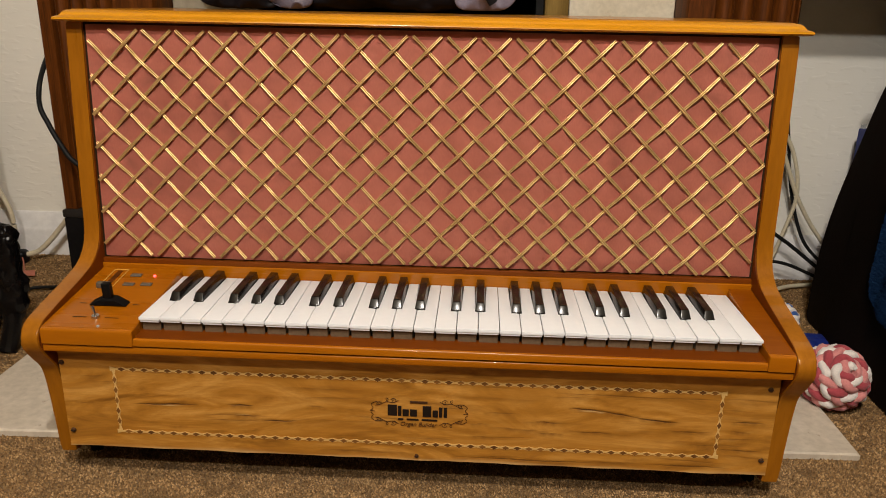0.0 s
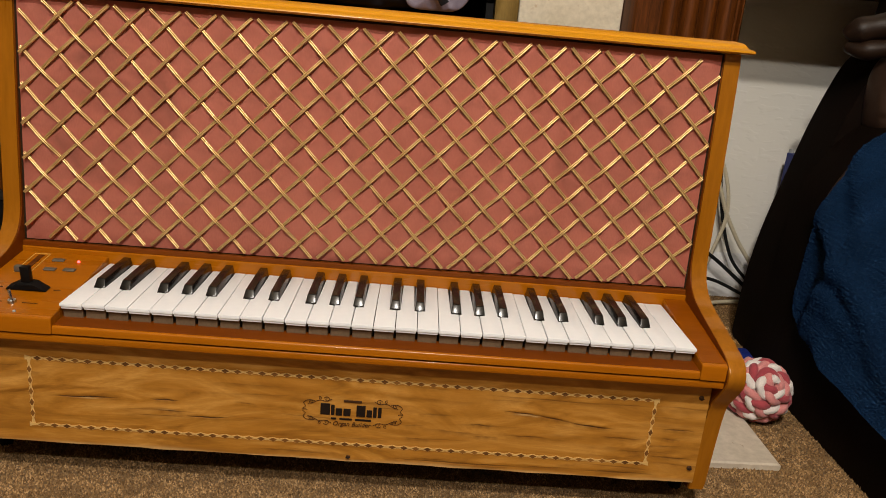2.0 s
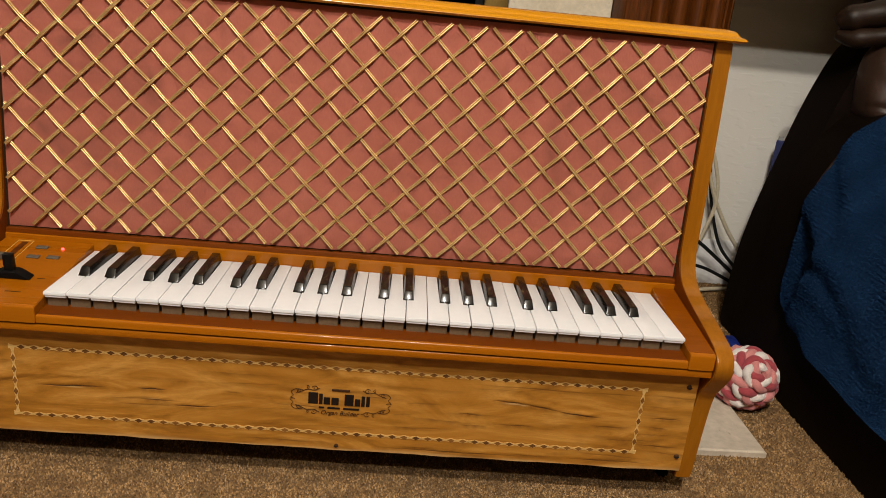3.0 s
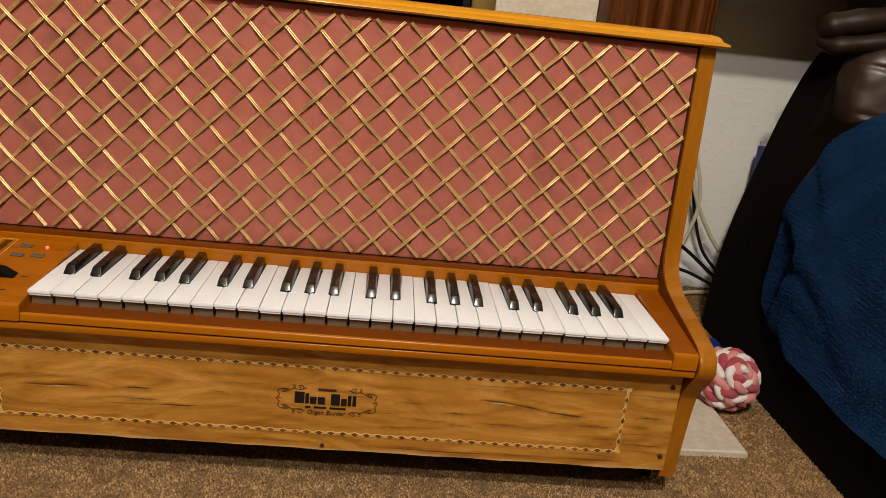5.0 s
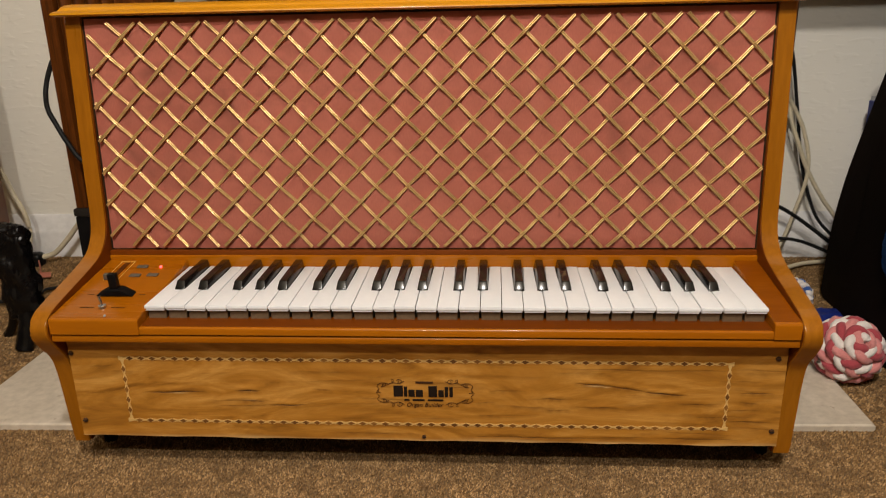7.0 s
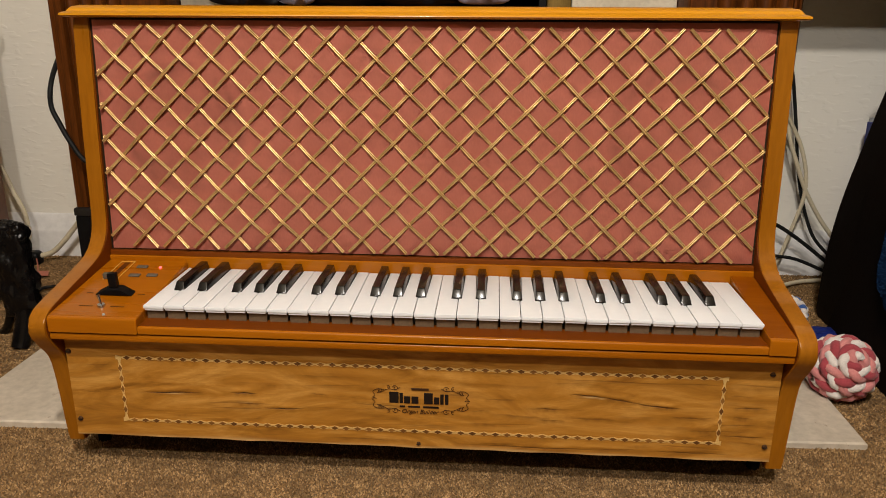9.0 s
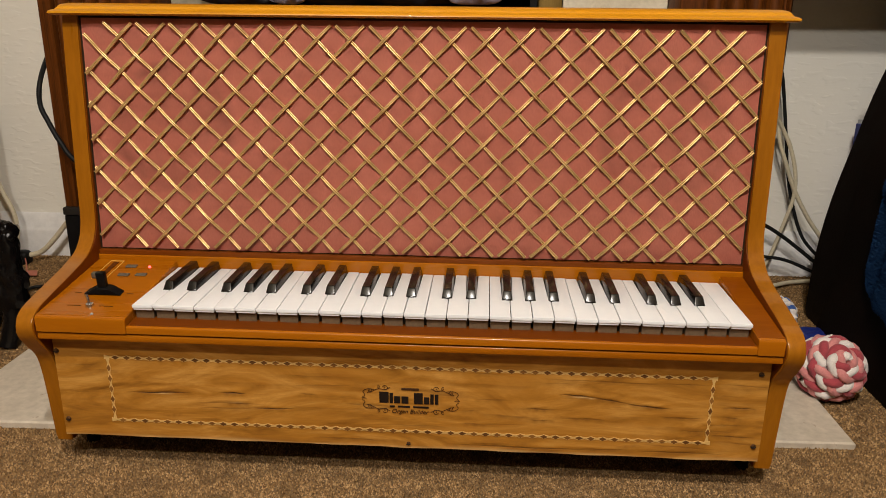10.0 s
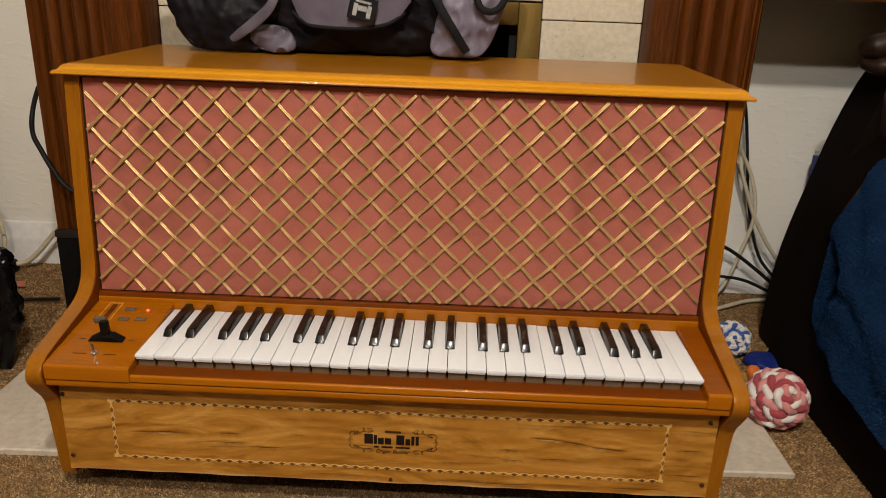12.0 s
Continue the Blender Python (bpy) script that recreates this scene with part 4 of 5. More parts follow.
# controls on the block beside the keys
CN = Vector((0, -0.1125, 1)).normalized()


def block_z(y):
    return 0.2200 + (y + 0.0135) * (0.0168 / 0.1465)


def on_block(x, y, lift=0.0):
    return Vector((x, y, block_z(y))) + CN * lift


TILT_BLOCK = math.degrees(math.atan(0.0173 / 0.150))


def seated(bm, x, y, lift=0.0):
    """Moves a shape built round the origin on to the sloping block."""
    bmesh.ops.transform(bm, matrix=Matrix.Translation(on_block(x, y, lift)) @ pose(0, 0, 0, TILT_BLOCK), verts=bm.verts)
    return bm


wheel = part("pitch_lever", seated(box(-0.0050, 0.0050, -0.0036, 0.0036, 0.004, 0.0275, 0.0012), -0.392, 0.040), BLACK, cheek, "black pitch bend lever")
boot = prism([(-0.0215, 0.0004), (0.0215, 0.0004), (0.0205, 0.0022), (0.0090, 0.0070), (0.0058, 0.0092), (-0.0058, 0.0092), (-0.0090, 0.0070), (-0.0205, 0.0022)], "y", -0.0065, 0.0065, 0.001, 1)
part("rubber_boot", seated(boot, -0.392, 0.040), RUBBER, wheel, "black boot round the lever", smooth=50)
for lx in (-0.031, 0.031):
    part("dash_mark", seated(box(lx - 0.004, lx + 0.004, -0.0004, 0.0004, 0.0, 0.0005), -0.392, 0.040), INK_THIN, cheek, smooth=0)
toggle = part("toggle_switch", seated(rod(0, 0, -0.001, 0.0030, 0.0050, 0.0042, 12), -0.3935, 0.0085), STEEL, cheek, "chrome toggle switch")
lever = rod(0, 0, 0.003, 0.014, 0.0012, 0.0020, 10)
bmesh.ops.rotate(lever, verts=lever.verts, cent=(0, 0, 0.003), matrix=pose(0, 0, 0, -12, -16).to_3x3())
part("switch_bat", seated(lever, -0.3935, 0.0085), STEEL, toggle)
for lx in (-0.0185, 0.0185):
    part("dash_mark", seated(box(lx - 0.008, lx + 0.008, -0.0004, 0.0004, 0.0, 0.0006), -0.3935, 0.0085), INK_THIN, cheek, smooth=0)
# pale bead stands in for a glint on the block's rounded front edge
bead = bmesh.new()
bmesh.ops.create_icosphere(bead, subdivisions=2, radius=0.0017)
part("white_stud", seated(bead, -0.3815, -0.0108, 0.0006), PATCH, cheek)
slot = part("slider_slot", seated(box(-0.0032, 0.0032, -0.023, 0.023, 0.0, 0.0006), -0.4170, 0.1015), MAHOGANY, cheek, "dark volume slider slot", smooth=0)
outline = bmesh.new()
for a, b in ((-0.0090, -0.0082), (0.0082, 0.0090)):
    box(a, b, -0.026, 0.026, 0.0, 0.0007, bm=outline)
box(-0.0090, 0.0090, 0.026, 0.0268, 0.0, 0.0007, bm=outline)
part("gold_outline", seated(outline, -0.4170, 0.1015), LINE, slot, "gold line round the slider", smooth=0)
part("slider_knob", seated(box(-0.0078, 0.0078, -0.0032, 0.0032, 0.0004, 0.0075, 0.001), -0.4175, 0.0790), GREY, slot, "grey slider knob")
for bx, by in ((-0.3920, 0.1125), (-0.3910, 0.0880), (-0.3695, 0.0895)):
    part("push_button", seated(box(-0.0068, 0.0068, -0.0033, 0.0033, 0.0, 0.0020, 0.0005, seg=1), bx, by), GREY, cheek, "grey push button")
glow = bmesh.new()
bmesh.ops.create_icosphere(glow, subdivisions=2, radius=0.0018)
part("indicator_light", seated(glow, -0.3685, 0.1120, 0.0008), GLOW, cheek, "lit red indicator light")


# ---- the bag on the lid ----
LID_TOP = 0.5511
bag = thing("holdall_bag", (-0.165, 0.45, LID_TOP), "slumped dark grey nylon holdall lying on the organ lid", "bag")


def creased(x, z, seed, fine=1.0):
    """Depth of sharp crumple ridges in thin nylon."""
    q = Vector((x * 26 * fine + 9 * z + seed, seed * 1.7, z * 24 * fine - 11 * x))
    return 1 - 4 * abs(noise.noise(q)) + 0.6 * (1 - 4 * abs(noise.noise(q * 1.9 + Vector((3, 1, 7)))))


def bag_body():
    bm = lump((-0.150, 0.460, 0.665), (0.246, 0.078, 0.116), 3.2, 6, 0.008, 9.0, 3.0)
    for v in bm.verts:
        if v.co.y < 0.46:
            v.co.y -= 0.007 * creased(v.co.x + 0.6 * v.co.z, v.co.z, 4.0, 0.5)
        v.co.z = max(v.co.z, LID_TOP + 0.0005)
        v.co.y = min(v.co.y, 0.5535)
    return bm


part("body", bag_body(), NYLON, bag, smooth=75)


def nylon_pad(x0, x1, z0, z1, y, bulge, crease, seed, power=3.0, skew=0.0):
    """A crumpled nylon pocket: a swollen rounded panel standing off the bag's face."""
    bm = bmesh.new()
    bmesh.ops.create_icosphere(bm, subdivisions=5, radius=1)
    for v in bm.verts:
        d = v.co.normalized()
        k = (abs(d.x) ** power + abs(d.z) ** power + abs(d.y) ** 2) ** (-1 / power)
        z = (z0 + z1) / 2 + d.z * k * (z1 - z0) / 2
        x = (x0 + x1) / 2 + d.x * k * (x1 - x0) / 2 + skew * (z - z0)
        v.co = Vector((x, y + d.y * bulge - (crease * creased(x, z, seed) if d.y < 0 else 0), max(z, LID_TOP + 0.0008)))
    return bm


part("end_pocket", nylon_pad(-0.020, 0.074, 0.556, 0.72, 0.394, 0.018, 0.0045, 2.0, 5.0, 0.30), NYLON_PALE, bag, "lilac-grey end pocket", smooth=75)
part("side_pocket", nylon_pad(-0.270, -0.205, 0.554, 0.594, 0.386, 0.011, 0.0060, 6.0, 2.6, -0.4), NYLON_MID, bag, "crumpled lilac-grey pocket", smooth=75)
part("end_pouch", nylon_pad(-0.376, -0.245, 0.553, 0.72, 0.390, 0.026, 0.0055, 9.0, 5.0, -0.36), NYLON, bag, "dark slumped end pouch", smooth=75)
part("rolled_hem", tube([(-0.306, 0.374, 0.570), (-0.290, 0.364, 0.580), (-0.262, 0.357, 0.600), (-0.238, 0.355, 0.624), (-0.226, 0.360, 0.66)], 0.0075, 10, flat=0.3, up=(0, 1, 0), taper=lambda t: 0.55 + 0.45 * math.sin(math.pi * t)), NYLON_MID, bag, "lilac-grey rolled hem", smooth=60)


def flap_line(u):
    """Lower edge of the front flap."""
    return 0.5945 + 0.016 * max(0, u) ** 2 + 0.012 * max(0, -u) ** 4 + 0.030 * max(0, abs(u) - 0.72)


def flap_sheet():
    """The front pocket flap: a padded apron over the face with a rounded lower edge."""
    bm = bmesh.new()
    g = []
    for j in range(25):
        row = []
        for i in range(49):
            u, v = i / 24 - 1, j / 24
            low = flap_line(u) + 0.10 * max(0, abs(u) - 0.86)
            z = 0.745 - (0.745 - low) * v
            x = -0.130 + 0.082 * u + 0.20 * max(0, u) * (z - 0.595)
            row.append(bm.verts.new((x, 0.361 + 0.010 * u * u - 0.007 * math.sin(math.pi * v) - 0.0018 * creased(x, z, 12.0, 0.7), z)))
        g.append(row)
    for j in range(24):
        for i in range(48):
            bm.faces.new((g[j][i], g[j][i + 1], g[j + 1][i + 1], g[j + 1][i]))
    bmesh.ops.solidify(bm, geom=bm.faces, thickness=0.004)
    return bm


flap = part("flap", flap_sheet(), NYLON_LIGHT, bag, "lilac-grey front flap", smooth=60)
part("piping", tube([(-0.130 + 0.082 * u, 0.360 + 0.010 * u * u, flap_line(u) - 0.001) for u in (k / 8 - 1 for k in range(17))], 0.0028, 8), WEBBING, flap, "black edge piping", smooth=60)


def tilted(bm):
    bmesh.ops.rotate(bm, verts=bm.verts, cent=(-0.107, 0.35, 0.622), matrix=pose(0, 0, 0, 0, 12).to_3x3())
    return bm


patch = part("badge", tilted(box(-0.1270, -0.0870, 0.3470, 0.3500, 0.606, 0.638, 0.0008, seg=1)), WEBBING, flap, "black sewn badge", smooth=0)
emblem = bmesh.new()
for ex0, ex1, ez0, ez1 in ((-0.120, -0.114, 0.611, 0.628), (-0.1135, -0.1005, 0.619, 0.626), (-0.100, -0.094, 0.611, 0.628), (-0.118, -0.096, 0.630, 0.633)):
    box(ex0, ex1, 0.3460, 0.3469, ez0, ez1, bm=emblem)
part("emblem", tilted(emblem), PATCH, patch, "pale worn emblem", smooth=0)
part("strap", tube([(-0.012, 0.372, 0.66), (0.000, 0.360, 0.632), (0.022, 0.358, 0.598), (0.043, 0.368, 0.566)], 0.0062, 8, flat=0.25, up=(0, 1, 0)), WEBBING, bag, "black webbing strap", smooth=60)
part("handle_loop", tube([(0.052, 0.372, 0.66), (0.058, 0.362, 0.632), (0.076, 0.362, 0.624), (0.092, 0.370, 0.636), (0.100, 0.39, 0.665)], 0.0050, 8, flat=0.5, up=(0, 1, 0)), WEBBING, bag, smooth=60)
bag.location.y -= 0.03


# ---- armchair and towel ----
chair = thing("armchair", (1.05, 0.1, 0.0), "dark brown leather armchair with rolled arm beside the fireplace", "armchair")
# foot flares out over a carpet strip that only lies in shadow
ARM = smooth_line([(0.636, 0.0), (0.640, 0.03), (0.652, 0.08), (0.660, 0.13), (0.664, 0.22), (0.673, 0.31), (0.700, 0.375), (0.738, 0.425), (0.79, 0.460), (0.86, 0.480), (1.0, 0.49)], 5)
arm_outline = [tuple(q) for q in ARM] + [(1.45, 0.49), (1.45, 0.0)]
part("arm", prism(arm_outline, "y", -0.50, 0.500, 0.02, 3), LEATHER_SHADED, chair, smooth=50)
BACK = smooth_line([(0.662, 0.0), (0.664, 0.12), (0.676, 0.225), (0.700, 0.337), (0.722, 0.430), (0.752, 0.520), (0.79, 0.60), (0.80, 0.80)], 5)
part("back_frame", prism([tuple(q) for q in BACK] + [(1.45, 0.80), (1.45, 0.0)], "y", 0.502, 0.605, 0.02, 3), LEATHER_SHADED, chair, smooth=50)
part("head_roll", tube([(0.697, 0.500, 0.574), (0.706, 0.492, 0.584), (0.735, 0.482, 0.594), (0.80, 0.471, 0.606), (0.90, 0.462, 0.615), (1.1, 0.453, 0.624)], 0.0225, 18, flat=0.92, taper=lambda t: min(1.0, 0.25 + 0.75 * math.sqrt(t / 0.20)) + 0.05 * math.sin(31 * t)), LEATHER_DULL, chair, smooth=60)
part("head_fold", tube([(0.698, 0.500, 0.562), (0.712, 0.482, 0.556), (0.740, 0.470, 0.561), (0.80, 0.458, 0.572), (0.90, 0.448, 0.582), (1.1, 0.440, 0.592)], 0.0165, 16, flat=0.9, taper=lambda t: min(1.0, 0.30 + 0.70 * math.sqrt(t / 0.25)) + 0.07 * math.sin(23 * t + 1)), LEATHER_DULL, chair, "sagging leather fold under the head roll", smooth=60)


def back_cushion():
    bm = lump((0.968, 0.474, 0.486), (0.222, 0.066, 0.094), 3.4, 6, 0.004, 8.0, 1.0)
    for v in bm.verts:
        dent = sum(d * math.exp(-((v.co.z - z0 - 0.05 * (v.co.x - 0.8) - 0.004 * math.sin(60 * v.co.x)) / 0.0045) ** 2) for z0, d in ((0.530, 0.0055), (0.455, 0.0035)))
        if v.co.y < 0.472:
            v.co.y += dent
    return bm


def towel_sheet():
    """Towelling over the arm: it follows the arm's section, hangs to a hem and stops short of the back."""
    path = smooth_line([(0.655, 0.112), (0.660, 0.20), (0.667, 0.30), (0.690, 0.375), (0.728, 0.430), (0.785, 0.470), (0.85, 0.497), (1.0, 0.503), (1.3, 0.503)], 16)
    bm, g = bmesh.new(), []
    ny = 110
    for i, q in enumerate(path):
        s = i / (len(path) - 1)
        a, b = path[max(i - 1, 0)], path[min(i + 1, len(path) - 1)]
        t = (b - a) / np.linalg.norm(b - a)
        nx_, nz_ = -t[1], t[0]
        rear = 0.394 - 0.050 * max(0.0, 1 - s / 0.10) ** 2 - 0.02 * min(s, 0.4) + 0.006 * math.sin(9 * s) - 0.10 * max(0, s - 0.45)
        row = []
        for j in range(ny):
            y = -0.48 + (rear + 0.48) * j / (ny - 1)
            fold = 0.004 * math.sin(15 * y + 5 * s) * (0.4 + s) + 0.012 * math.exp(-((y - 0.33 + 0.35 * s) / 0.022) ** 2) + 0.006 * noise.noise(Vector((y * 9, s * 5, 0)))
            for y0, z0, y1, z1, high in ((0.400, 0.395, 0.235, 0.280, 0.016), (0.395, 0.290, 0.150, 0.195, 0.020), (0.30, 0.19, 0.02, 0.150, 0.010), (0.12, 0.42, -0.10, 0.26, 0.014)):
                run = math.hypot(y1 - y0, z1 - z0)
                along = ((y - y0) * (y1 - y0) + (q[1] - z0) * (z1 - z0)) / run
                off = ((y - y0) * (z1 - z0) - (q[1] - z0) * (y1 - y0)) / run
                ease = 1 / (1 + math.exp(-along / 0.015)) / (1 + math.exp((along - run) / 0.015))
                fold += ease * 0.6 * high * (math.exp(-((off - 0.020) / 0.022) ** 2) - 0.30 * math.exp(-((off + 0.012) / 0.014) ** 2))
            fluff = 0.0018 * noise.noise(Vector((q[0] * 130, y * 130, q[1] * 130)))
            lift = max(0.002, 0.007 + fold) + fluff
            ease = min(1.0, max(0.0, (rear - y) / 0.15))
            lift += (0.030 * ease * ease * (3 - 2 * ease) + 0.05 * max(0.0, 0.26 - y)) * max(0.0, 1 - s / 0.55)
            row.append(bm.verts.new((q[0] + nx_ * lift, y, q[1] + nz_ * lift + 0.016 * math.exp(-((rear - y) / 0.05) ** 2) * max(0.0, 1 - i / 8))))
        g.append(row)
    for i in range(len(path) - 1):
        for j in range(ny - 1):
            bm.faces.new((g[i][j], g[i][j + 1], g[i + 1][j + 1], g[i + 1][j]))
    bmesh.ops.solidify(bm, geom=bm.faces, thickness=0.005)
    return bm


def towel_nap(sheet):
    """Short leaning tufts all over the outer face of the throw."""
    rng = np.random.default_rng(11)
    sheet.faces.ensure_lookup_table()
    tips = []
    for fc in sheet.faces:
        c, nrm = fc.calc_center_median(), fc.normal
        if c.y < -0.12 or c.x > 0.98 or nrm.x * -0.7 + nrm.z * 0.7 < -0.2:
            continue
        for k in range(max(1, int(fc.calc_area() / 2.4e-6))):
            w = rng.dirichlet(np.ones(len(fc.verts)))
            p = sum((v.co * float(q) for v, q in zip(fc.verts, w)), Vector())
            tips.append((*p, *nrm))
    a = np.array(tips)
    n, p, nrm = len(a), a[:, :3], a[:, 3:]
    r = rng.uniform(0.0006, 0.0011, n)[:, None]
    rnd = rng.normal(0, 1, (n, 3))
    t1 = np.cross(nrm, rnd)
    t1 /= np.linalg.norm(t1, axis=1)[:, None]
    t2 = np.cross(nrm, t1)
    v = np.zeros((n, 4, 3))
    for k in range(3):
        v[:, k] = p + r * (math.cos(k * 2.0944) * t1 + math.sin(k * 2.0944) * t2) - nrm * 0.0005
    v[:, 3] = p + nrm * rng.uniform(0.0008, 0.0022, n)[:, None] + rng.normal(0, 0.0006, (n, 3))
    base = np.arange(n)[:, None] * 4
    f = np.concatenate([base + np.array([0, 1, 3]), base + np.array([1, 2, 3]), base + np.array([2, 0, 3])], 1).reshape(-1, 3)
    me = bpy.data.meshes.new("towel_nap")
    me.from_pydata(v.reshape(-1, 3), [], f)
    me.materials.append(TOWEL)
    return me


# welt whose lighter tan paints the highlight on the arm's edge
welt = [(q[0] - 0.0015, 0.408, q[1] + 0.001) for q in ARM if 0.28 < q[1] < 0.44]
part("welt", tube(welt, 0.0034, 8, steps=2), LEATHER_EDGE, chair, "brown leather welt toned like the arm's lit edge", smooth=60)
part("back_cushion", back_cushion(), LEATHER_LIT, chair, "creased brown leather cushion", smooth=70)
towel = thing("bath_towel", (0.70, 0.0, 0.128), "dark blue towelling throw draped over the armchair arm", "towel")
sheet = towel_sheet()
sheet.normal_update()
loops = towel_nap(sheet)
part("sheet", sheet, TOWEL, towel, smooth=70)
tagged(under(new("towel_nap", loops), towel), kind="stuff")


# ---- rope toys ----
def rope_ball(name, centre, radius, mats, label, turns=4.0, fat=0.0060, spin=(0, 0, 0), pitch=0.040):
    """A plait of three fleece strands wound into a ball from one pole to the other."""
    toy = thing(name, (centre[0], centre[1], centre[2] - radius), label, "dog toy", "rope balls")
    core = bmesh.new()
    bmesh.ops.create_icosphere(core, subdivisions=3, radius=radius * 0.78, matrix=Matrix.Translation(centre))
    part("core", core, mats[1], toy)
    turn = pose(0, 0, 0, *spin).to_3x3()
    steps, run, line = 420, 0.0, []
    for i in range(steps + 1):
        t = i / steps
        lat = math.pi / 2 * 0.97 * (1 - 2 * t)
        lon = turns * 2 * math.pi * t + 0.35 * math.sin(9 * t)
        line.append(turn @ Vector((math.cos(lat) * math.cos(lon), math.cos(lat) * math.sin(lon), math.sin(lat))))
    strands = [[] for k in mats]
    for i, d in enumerate(line):
        ahead = (line[min(i + 1, steps)] - line[max(i - 1, 0)]).normalized()
        across = d.cross(ahead).normalized()
        run += (d - line[max(i - 1, 0)]).length * radius
        for k, strand in enumerate(strands):
            a = 2 * math.pi * (run / pitch + k / len(mats))
            out = radius - fat * 1.3 + 0.42 * fat * math.sin(2 * a) + 0.0007 * noise.noise(d * 9 + Vector((k, 0, 0)))
            strand.append(Vector(centre) + (d * out + across * (1.12 * fat * math.sin(a))).normalized() * out)
    for k, strand in enumerate(strands):
        fresh = strand[::2]
        part("strand", tube(fresh, fat, 10, steps=1, taper=lambda f: 1.0 + 0.10 * math.sin(190 * f)), mats[k], toy, mats[k].name.replace("_", " "), smooth=70)
    return toy


rope_ball("rope_ball", (0.562, 0.272, 0.053), 0.050, (WHITE_FLEECE, RED_FLEECE, PINK_FLEECE), "pink and white plaited fleece rope ball on the carpet", turns=5.2, fat=0.0066, spin=(42, 24, -14), pitch=0.072)
rope_ball("rope_ball", (0.574, 0.520, 0.036), 0.037, (WHITE_FLEECE, BLUE_FLEECE, WHITE_FLEECE), "small blue and white plaited rope ball", turns=3.6, fat=0.0050, spin=(70, 20, 0), pitch=0.034)
solid("cloth_toy", lump((0.628, 0.470, 0.014), (0.040, 0.030, 0.014), 2.4, 4, 0.006, 30), BLUE_CARD, "crumpled bright blue soft toy on the carpet", "dog toy", smooth=70)
solid("soft_toy", lump((0.588, 0.430, 0.014), (0.013, 0.012, 0.014), 2.2, 3, 0.003, 40), ORANGE, "small bright orange scrap of toy", "dog toy", smooth=70)
frayed = bmesh.new()
for k in range(9):
    a = random.uniform(0, 6.28)
    tube([(0.572 + 0.006 * math.cos(a), 0.408 + 0.008 * math.sin(a), 0.003), (0.572 + 0.014 * math.cos(a), 0.408 + 0.016 * math.sin(a), 0.014), (0.575 + 0.024 * math.cos(a), 0.408 + 0.022 * math.sin(a), 0.006)], 0.003, 6, bm=frayed)
solid("rope_end", frayed, OCHRE, "frayed ochre knot of toy rope", "dog toy", smooth=60)

# upright blue carton behind the chair
carton = thing("carton", (0.815, 0.76, 0.0), "tall narrow blue carton standing behind the armchair", "carton")
part("box_body", box(0.785, 0.845, 0.735, 0.790, 0.0, 0.344, 0.001, seg=1), BLUE_CARD, carton, smooth=0)
part("flap", box(0.787, 0.797, 0.786, 0.788, 0.340, 0.352), PATCH, carton, "pale torn flap", smooth=0)


# ---- cables ----
def cable(points, radius, mat, label):
    return solid("cable", tube(points, radius, 8, steps=8), mat, label, "cable", group="cables along the wall", smooth=60)


cable([(0.560, 0.66, 0.46), (0.600, 0.75, 0.40), (0.632, 0.79, 0.345), (0.642, 0.79, 0.304), (0.664, 0.79, 0.251), (0.687, 0.79, 0.201), (0.722, 0.79, 0.145), (0.760, 0.79, 0.095), (0.80, 0.78, 0.02)], 0.0045, CREAM_PVC, "cream mains cable hanging beside the fireplace")
cable([(0.560, 0.68, 0.44), (0.615, 0.77, 0.37), (0.645, 0.79, 0.329), (0.665, 0.79, 0.292), (0.682, 0.79, 0.239), (0.685, 0.79, 0.188), (0.671, 0.79, 0.124), (0.650, 0.79, 0.05), (0.62, 0.785, 0.012), (0.57, 0.77, 0.012)], 0.0042, CREAM_PVC, "cream cable trailing to the carpet")
cable([(0.570, 0.70, 0.50), (0.610, 0.79, 0.47), (0.632, 0.80, 0.435), (0.660, 0.805, 0.304), (0.667, 0.805, 0.263), (0.687, 0.805, 0.184), (0.720, 0.80, 0.102), (0.77, 0.79, 0.05)], 0.0035, BLACK_PVC, "black cable hanging against the wall")
cable([(0.56, 0.76, 0.165), (0.635, 0.785, 0.130), (0.675, 0.785, 0.106), (0.711, 0.785, 0.080), (0.77, 0.785, 0.035)], 0.0040, BLACK_PVC, "black cable crossing low beside the hearth")
cable([(0.56, 0.775, 0.075), (0.637, 0.78, 0.064), (0.672, 0.78, 0.060), (0.707, 0.78, 0.049), (0.78, 0.77, 0.018)], 0.0036, BLACK_PVC, "thin black cable drooping to the carpet")
cable([(0.57, 0.69, 0.012), (0.644, 0.735, 0.014), (0.695, 0.765, 0.014), (0.76, 0.785, 0.012)], 0.0045, CREAM_PVC, "cream cable lying on the carpet")
cable([(-0.695, 0.55, 0.50), (-0.700, 0.510, 0.46), (-0.694, 0.472, 0.425), (-0.694, 0.465, 0.392), (-0.683, 0.462, 0.366), (-0.664, 0.458, 0.331), (-0.638, 0.455, 0.299), (-0.56, 0.448, 0.26)], 0.0042, BLACK_PVC, "black cable looped round the mahogany upright")
cable([(-0.80, 0.74, 0.150), (-0.845, 0.77, 0.115), (-0.872, 0.78, 0.089), (-0.900, 0.78, 0.058), (-0.932, 0.78, 0.030), (-0.962, 0.775, 0.022)], 0.0058, CREAM_PVC, "cream mains lead with a black plug")
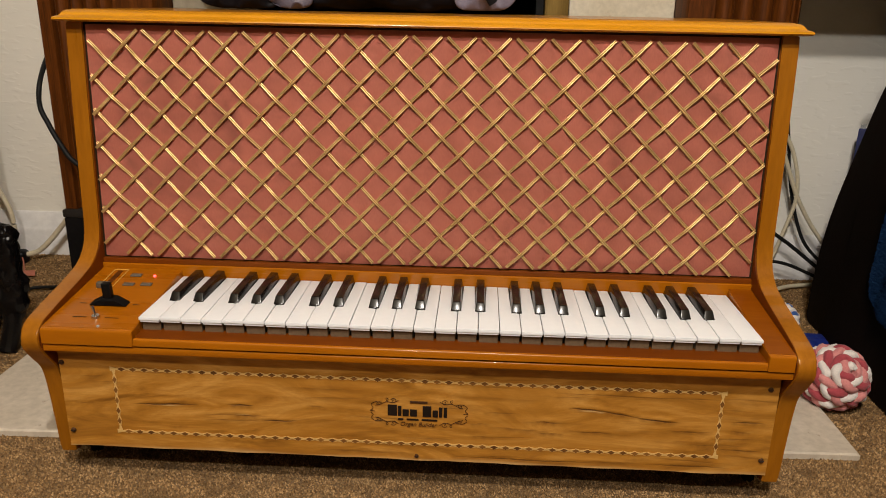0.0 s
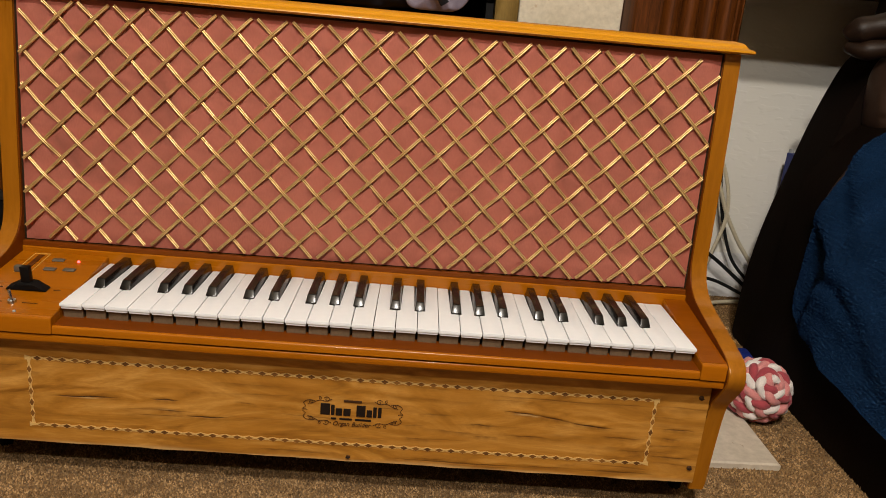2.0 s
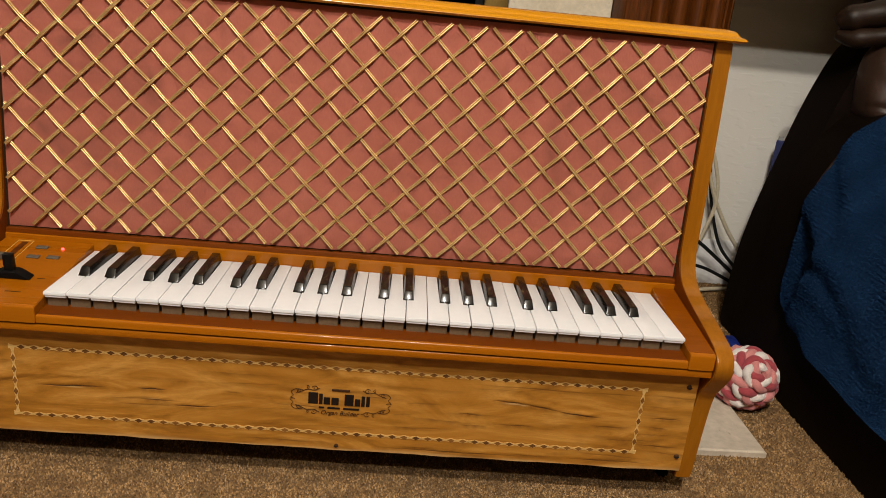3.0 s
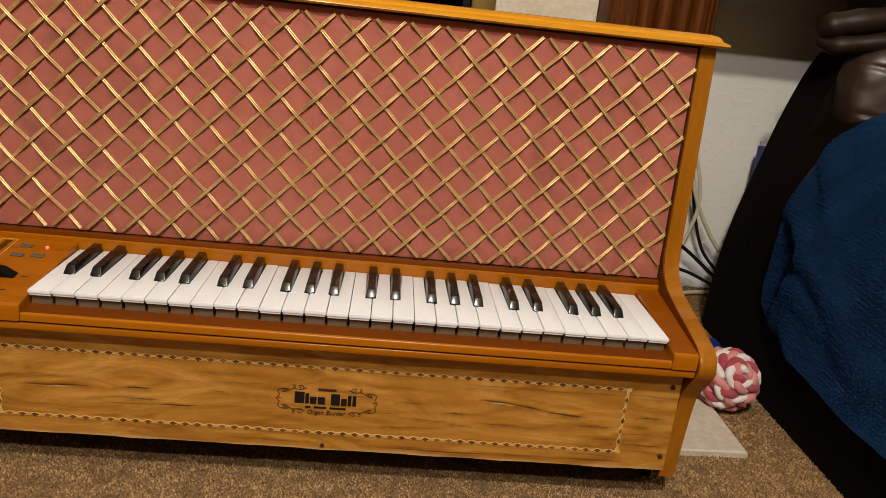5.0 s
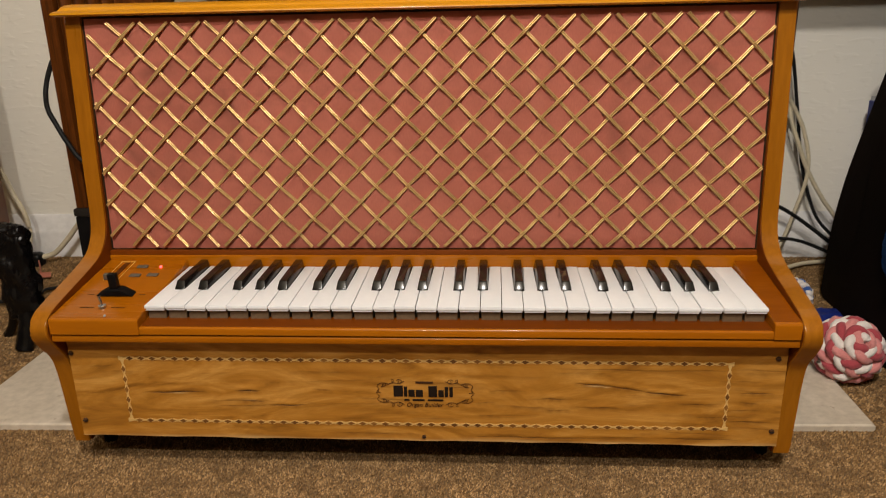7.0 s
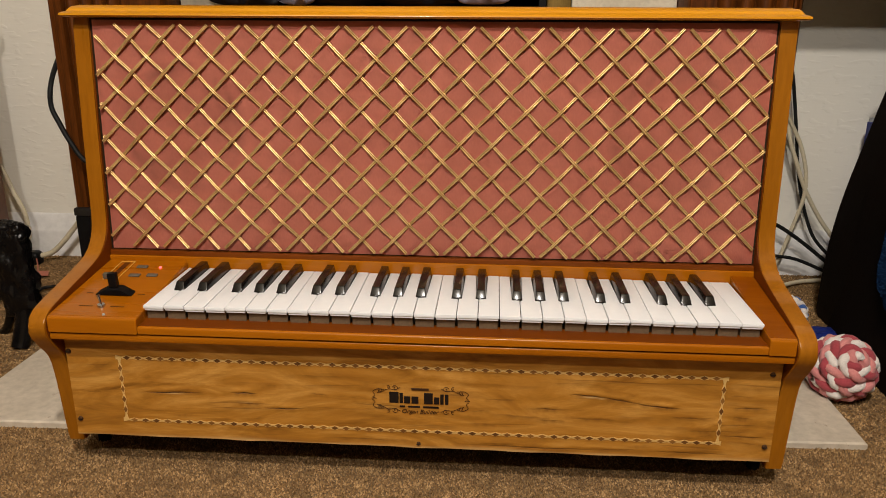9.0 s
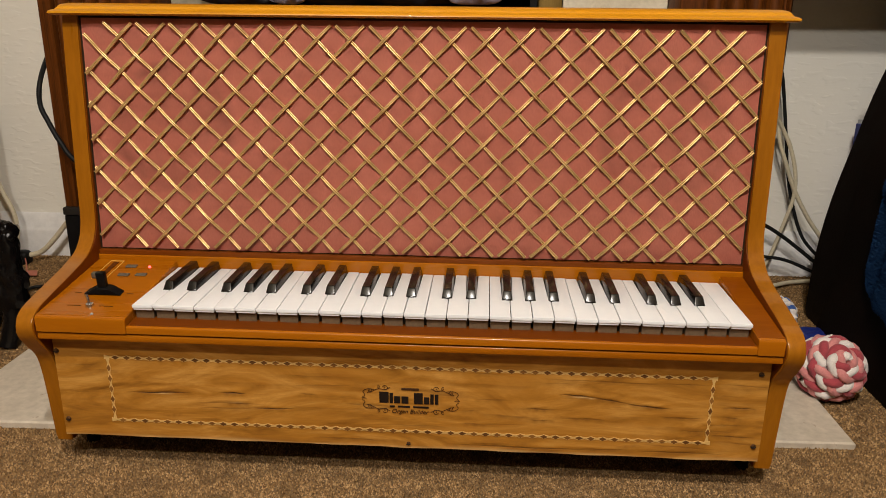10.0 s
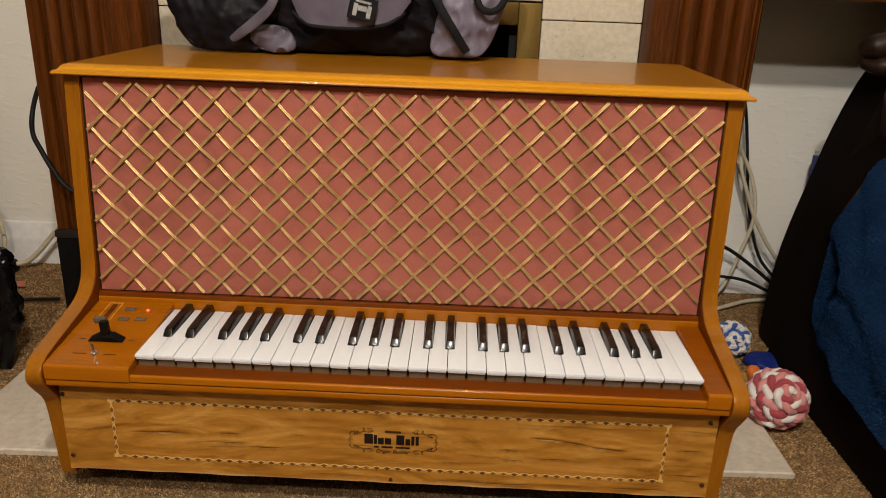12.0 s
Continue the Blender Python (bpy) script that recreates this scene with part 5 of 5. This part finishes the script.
cable([(-1.045, 0.775, 0.27), (-1.014, 0.78, 0.209), (-1.000, 0.78, 0.167), (-0.983, 0.78, 0.124), (-0.979, 0.78, 0.089), (-0.984, 0.78, 0.055), (-1.01, 0.78, 0.016), (-1.05, 0.77, 0.012)], 0.0052, CREAM_PVC, "cream cable curving down to the carpet")
cable([(-0.78, 0.62, 0.012), (-0.846, 0.605, 0.013), (-0.850, 0.560, 0.013), (-0.90, 0.535, 0.013), (-1.02, 0.50, 0.012)], 0.0034, BLACK_PVC, "thin black cable across the carpet")
plug = thing("mains_plug", (-0.968, 0.773, 0.0), "black mains plug lying by the skirting board", "plug")
part("plug_body", lump((-0.972, 0.773, 0.017), (0.017, 0.015, 0.017), 4, 3), BLACK, plug)
tag = thing("paper_tag", (-0.915, 0.705, 0.004), "small terracotta card tag on the carpet", "tag")
part("card", prism([(-0.926, 0.672), (-0.884, 0.677), (-0.900, 0.706), (-0.930, 0.700)], "z", 0.011, 0.0125), TERRACOTTA, tag, smooth=0)
part("tie", tube([(-0.920, 0.700, 0.013), (-0.938, 0.730, 0.018), (-0.962, 0.765, 0.020)], 0.0014, 6), TERRACOTTA, tag)

# ---- the corner beside the hearth ----
figure = lump((-0.737, 0.368, 0.125), (0.029, 0.019, 0.078), 3.6, 5, 0.007, 36, 2.0)
joined(figure, lump((-0.738, 0.370, 0.197), (0.028, 0.016, 0.020), 3.4, 5, 0.006, 45, 4.0))
joined(figure, lump((-0.757, 0.366, 0.186), (0.011, 0.012, 0.016), 2.2, 3, 0.003, 60))
tube([(-0.731, 0.366, 0.11), (-0.730, 0.358, 0.06), (-0.733, 0.348, 0.025), (-0.735, 0.340, 0.006)], 0.016, 10, bm=figure, flat=0.8)
tube([(-0.752, 0.374, 0.11), (-0.768, 0.382, 0.06), (-0.785, 0.392, 0.025), (-0.802, 0.400, 0.006)], 0.0075, 8, bm=figure)
solid("ornament", figure, IRON, "glossy black cast iron ornament standing beside the hearth", "ornament", smooth=70)
table_leg = thing("side_table", (-1.25, 0.60, 0.0), "red-brown wooden side table in the corner", "table")
part("leg", prism([(-1.030, 0.680), (-0.982, 0.680), (-0.982, 0.725), (-1.030, 0.725)], "z", 0.0, 0.52, 0.004), TABLE_WOOD, table_leg)
part("leg", prism([(-1.525, 0.680), (-1.477, 0.680), (-1.477, 0.725), (-1.525, 0.725)], "z", 0.0, 0.52, 0.004), TABLE_WOOD, table_leg)
part("top", box(-1.56, -0.97, 0.40, 0.735, 0.521, 0.55, 0.004), TABLE_WOOD, table_leg)


# ---- carpet pile ----
def pile(name, regions, label):
    """Short twisted tufts, one small leaning spike each."""
    rng = np.random.default_rng(5)
    pts = []
    for x0, x1, y0, y1, step in regions:
        xs, ys = np.meshgrid(np.arange(x0, x1, step), np.arange(y0, y1, step))
        p = np.stack([xs.ravel(), ys.ravel()], 1) + rng.uniform(-0.5, 0.5, (xs.size, 2)) * step
        pts.append(np.c_[p, np.full(len(p), step)])
    p = np.concatenate(pts)
    inside = (p[:, 0] > HEARTH[0] - 0.001) & (p[:, 0] < HEARTH[1] + 0.001) & (p[:, 1] > hearth_front(p[:, 0]) - 0.001) & (p[:, 1] < HEARTH[3] + 0.10)
    p = p[~inside]
    n = len(p)
    ang, r = rng.uniform(0, 6.283, n), p[:, 2] * rng.uniform(0.75, 1.05, n)
    lean = rng.normal(0, 1, (n, 2)) * p[:, 2:3] * 0.55
    tall = rng.uniform(0.0022, 0.0042, n)
    v = np.zeros((n, 4, 3))
    for k in range(3):
        v[:, k, 0] = p[:, 0] + r * np.cos(ang + k * 2.0944)
        v[:, k, 1] = p[:, 1] + r * np.sin(ang + k * 2.0944)
        v[:, k, 2] = 0.003
    v[:, 3, 0], v[:, 3, 1], v[:, 3, 2] = p[:, 0] + lean[:, 0], p[:, 1] + lean[:, 1], 0.003 + tall
    base = np.arange(n)[:, None] * 4
    f = np.concatenate([base + np.array([0, 1, 3]), base + np.array([1, 2, 3]), base + np.array([2, 0, 3])], 1).reshape(-1)
    me = bpy.data.meshes.new(name)
    me.vertices.add(4 * n)
    me.vertices.foreach_set("co", v.reshape(-1))
    me.loops.add(9 * n)
    me.loops.foreach_set("vertex_index", f.astype(np.int32))
    me.polygons.add(3 * n)
    me.polygons.foreach_set("loop_start", np.arange(0, 9 * n, 3, dtype=np.int32))
    me.update(calc_edges=True)
    me.materials.append(CARPET)
    return tagged(new(name, me), label, "carpet", kind="stuff")


pile("carpet_pile", [(-1.15, 0.76, -0.34, 0.130, 0.0022), (-1.25, -0.685, 0.130, 0.84, 0.0034), (0.525, 0.78, 0.130, 0.84, 0.0030)], "brown and beige flecked twist pile carpet tufts")
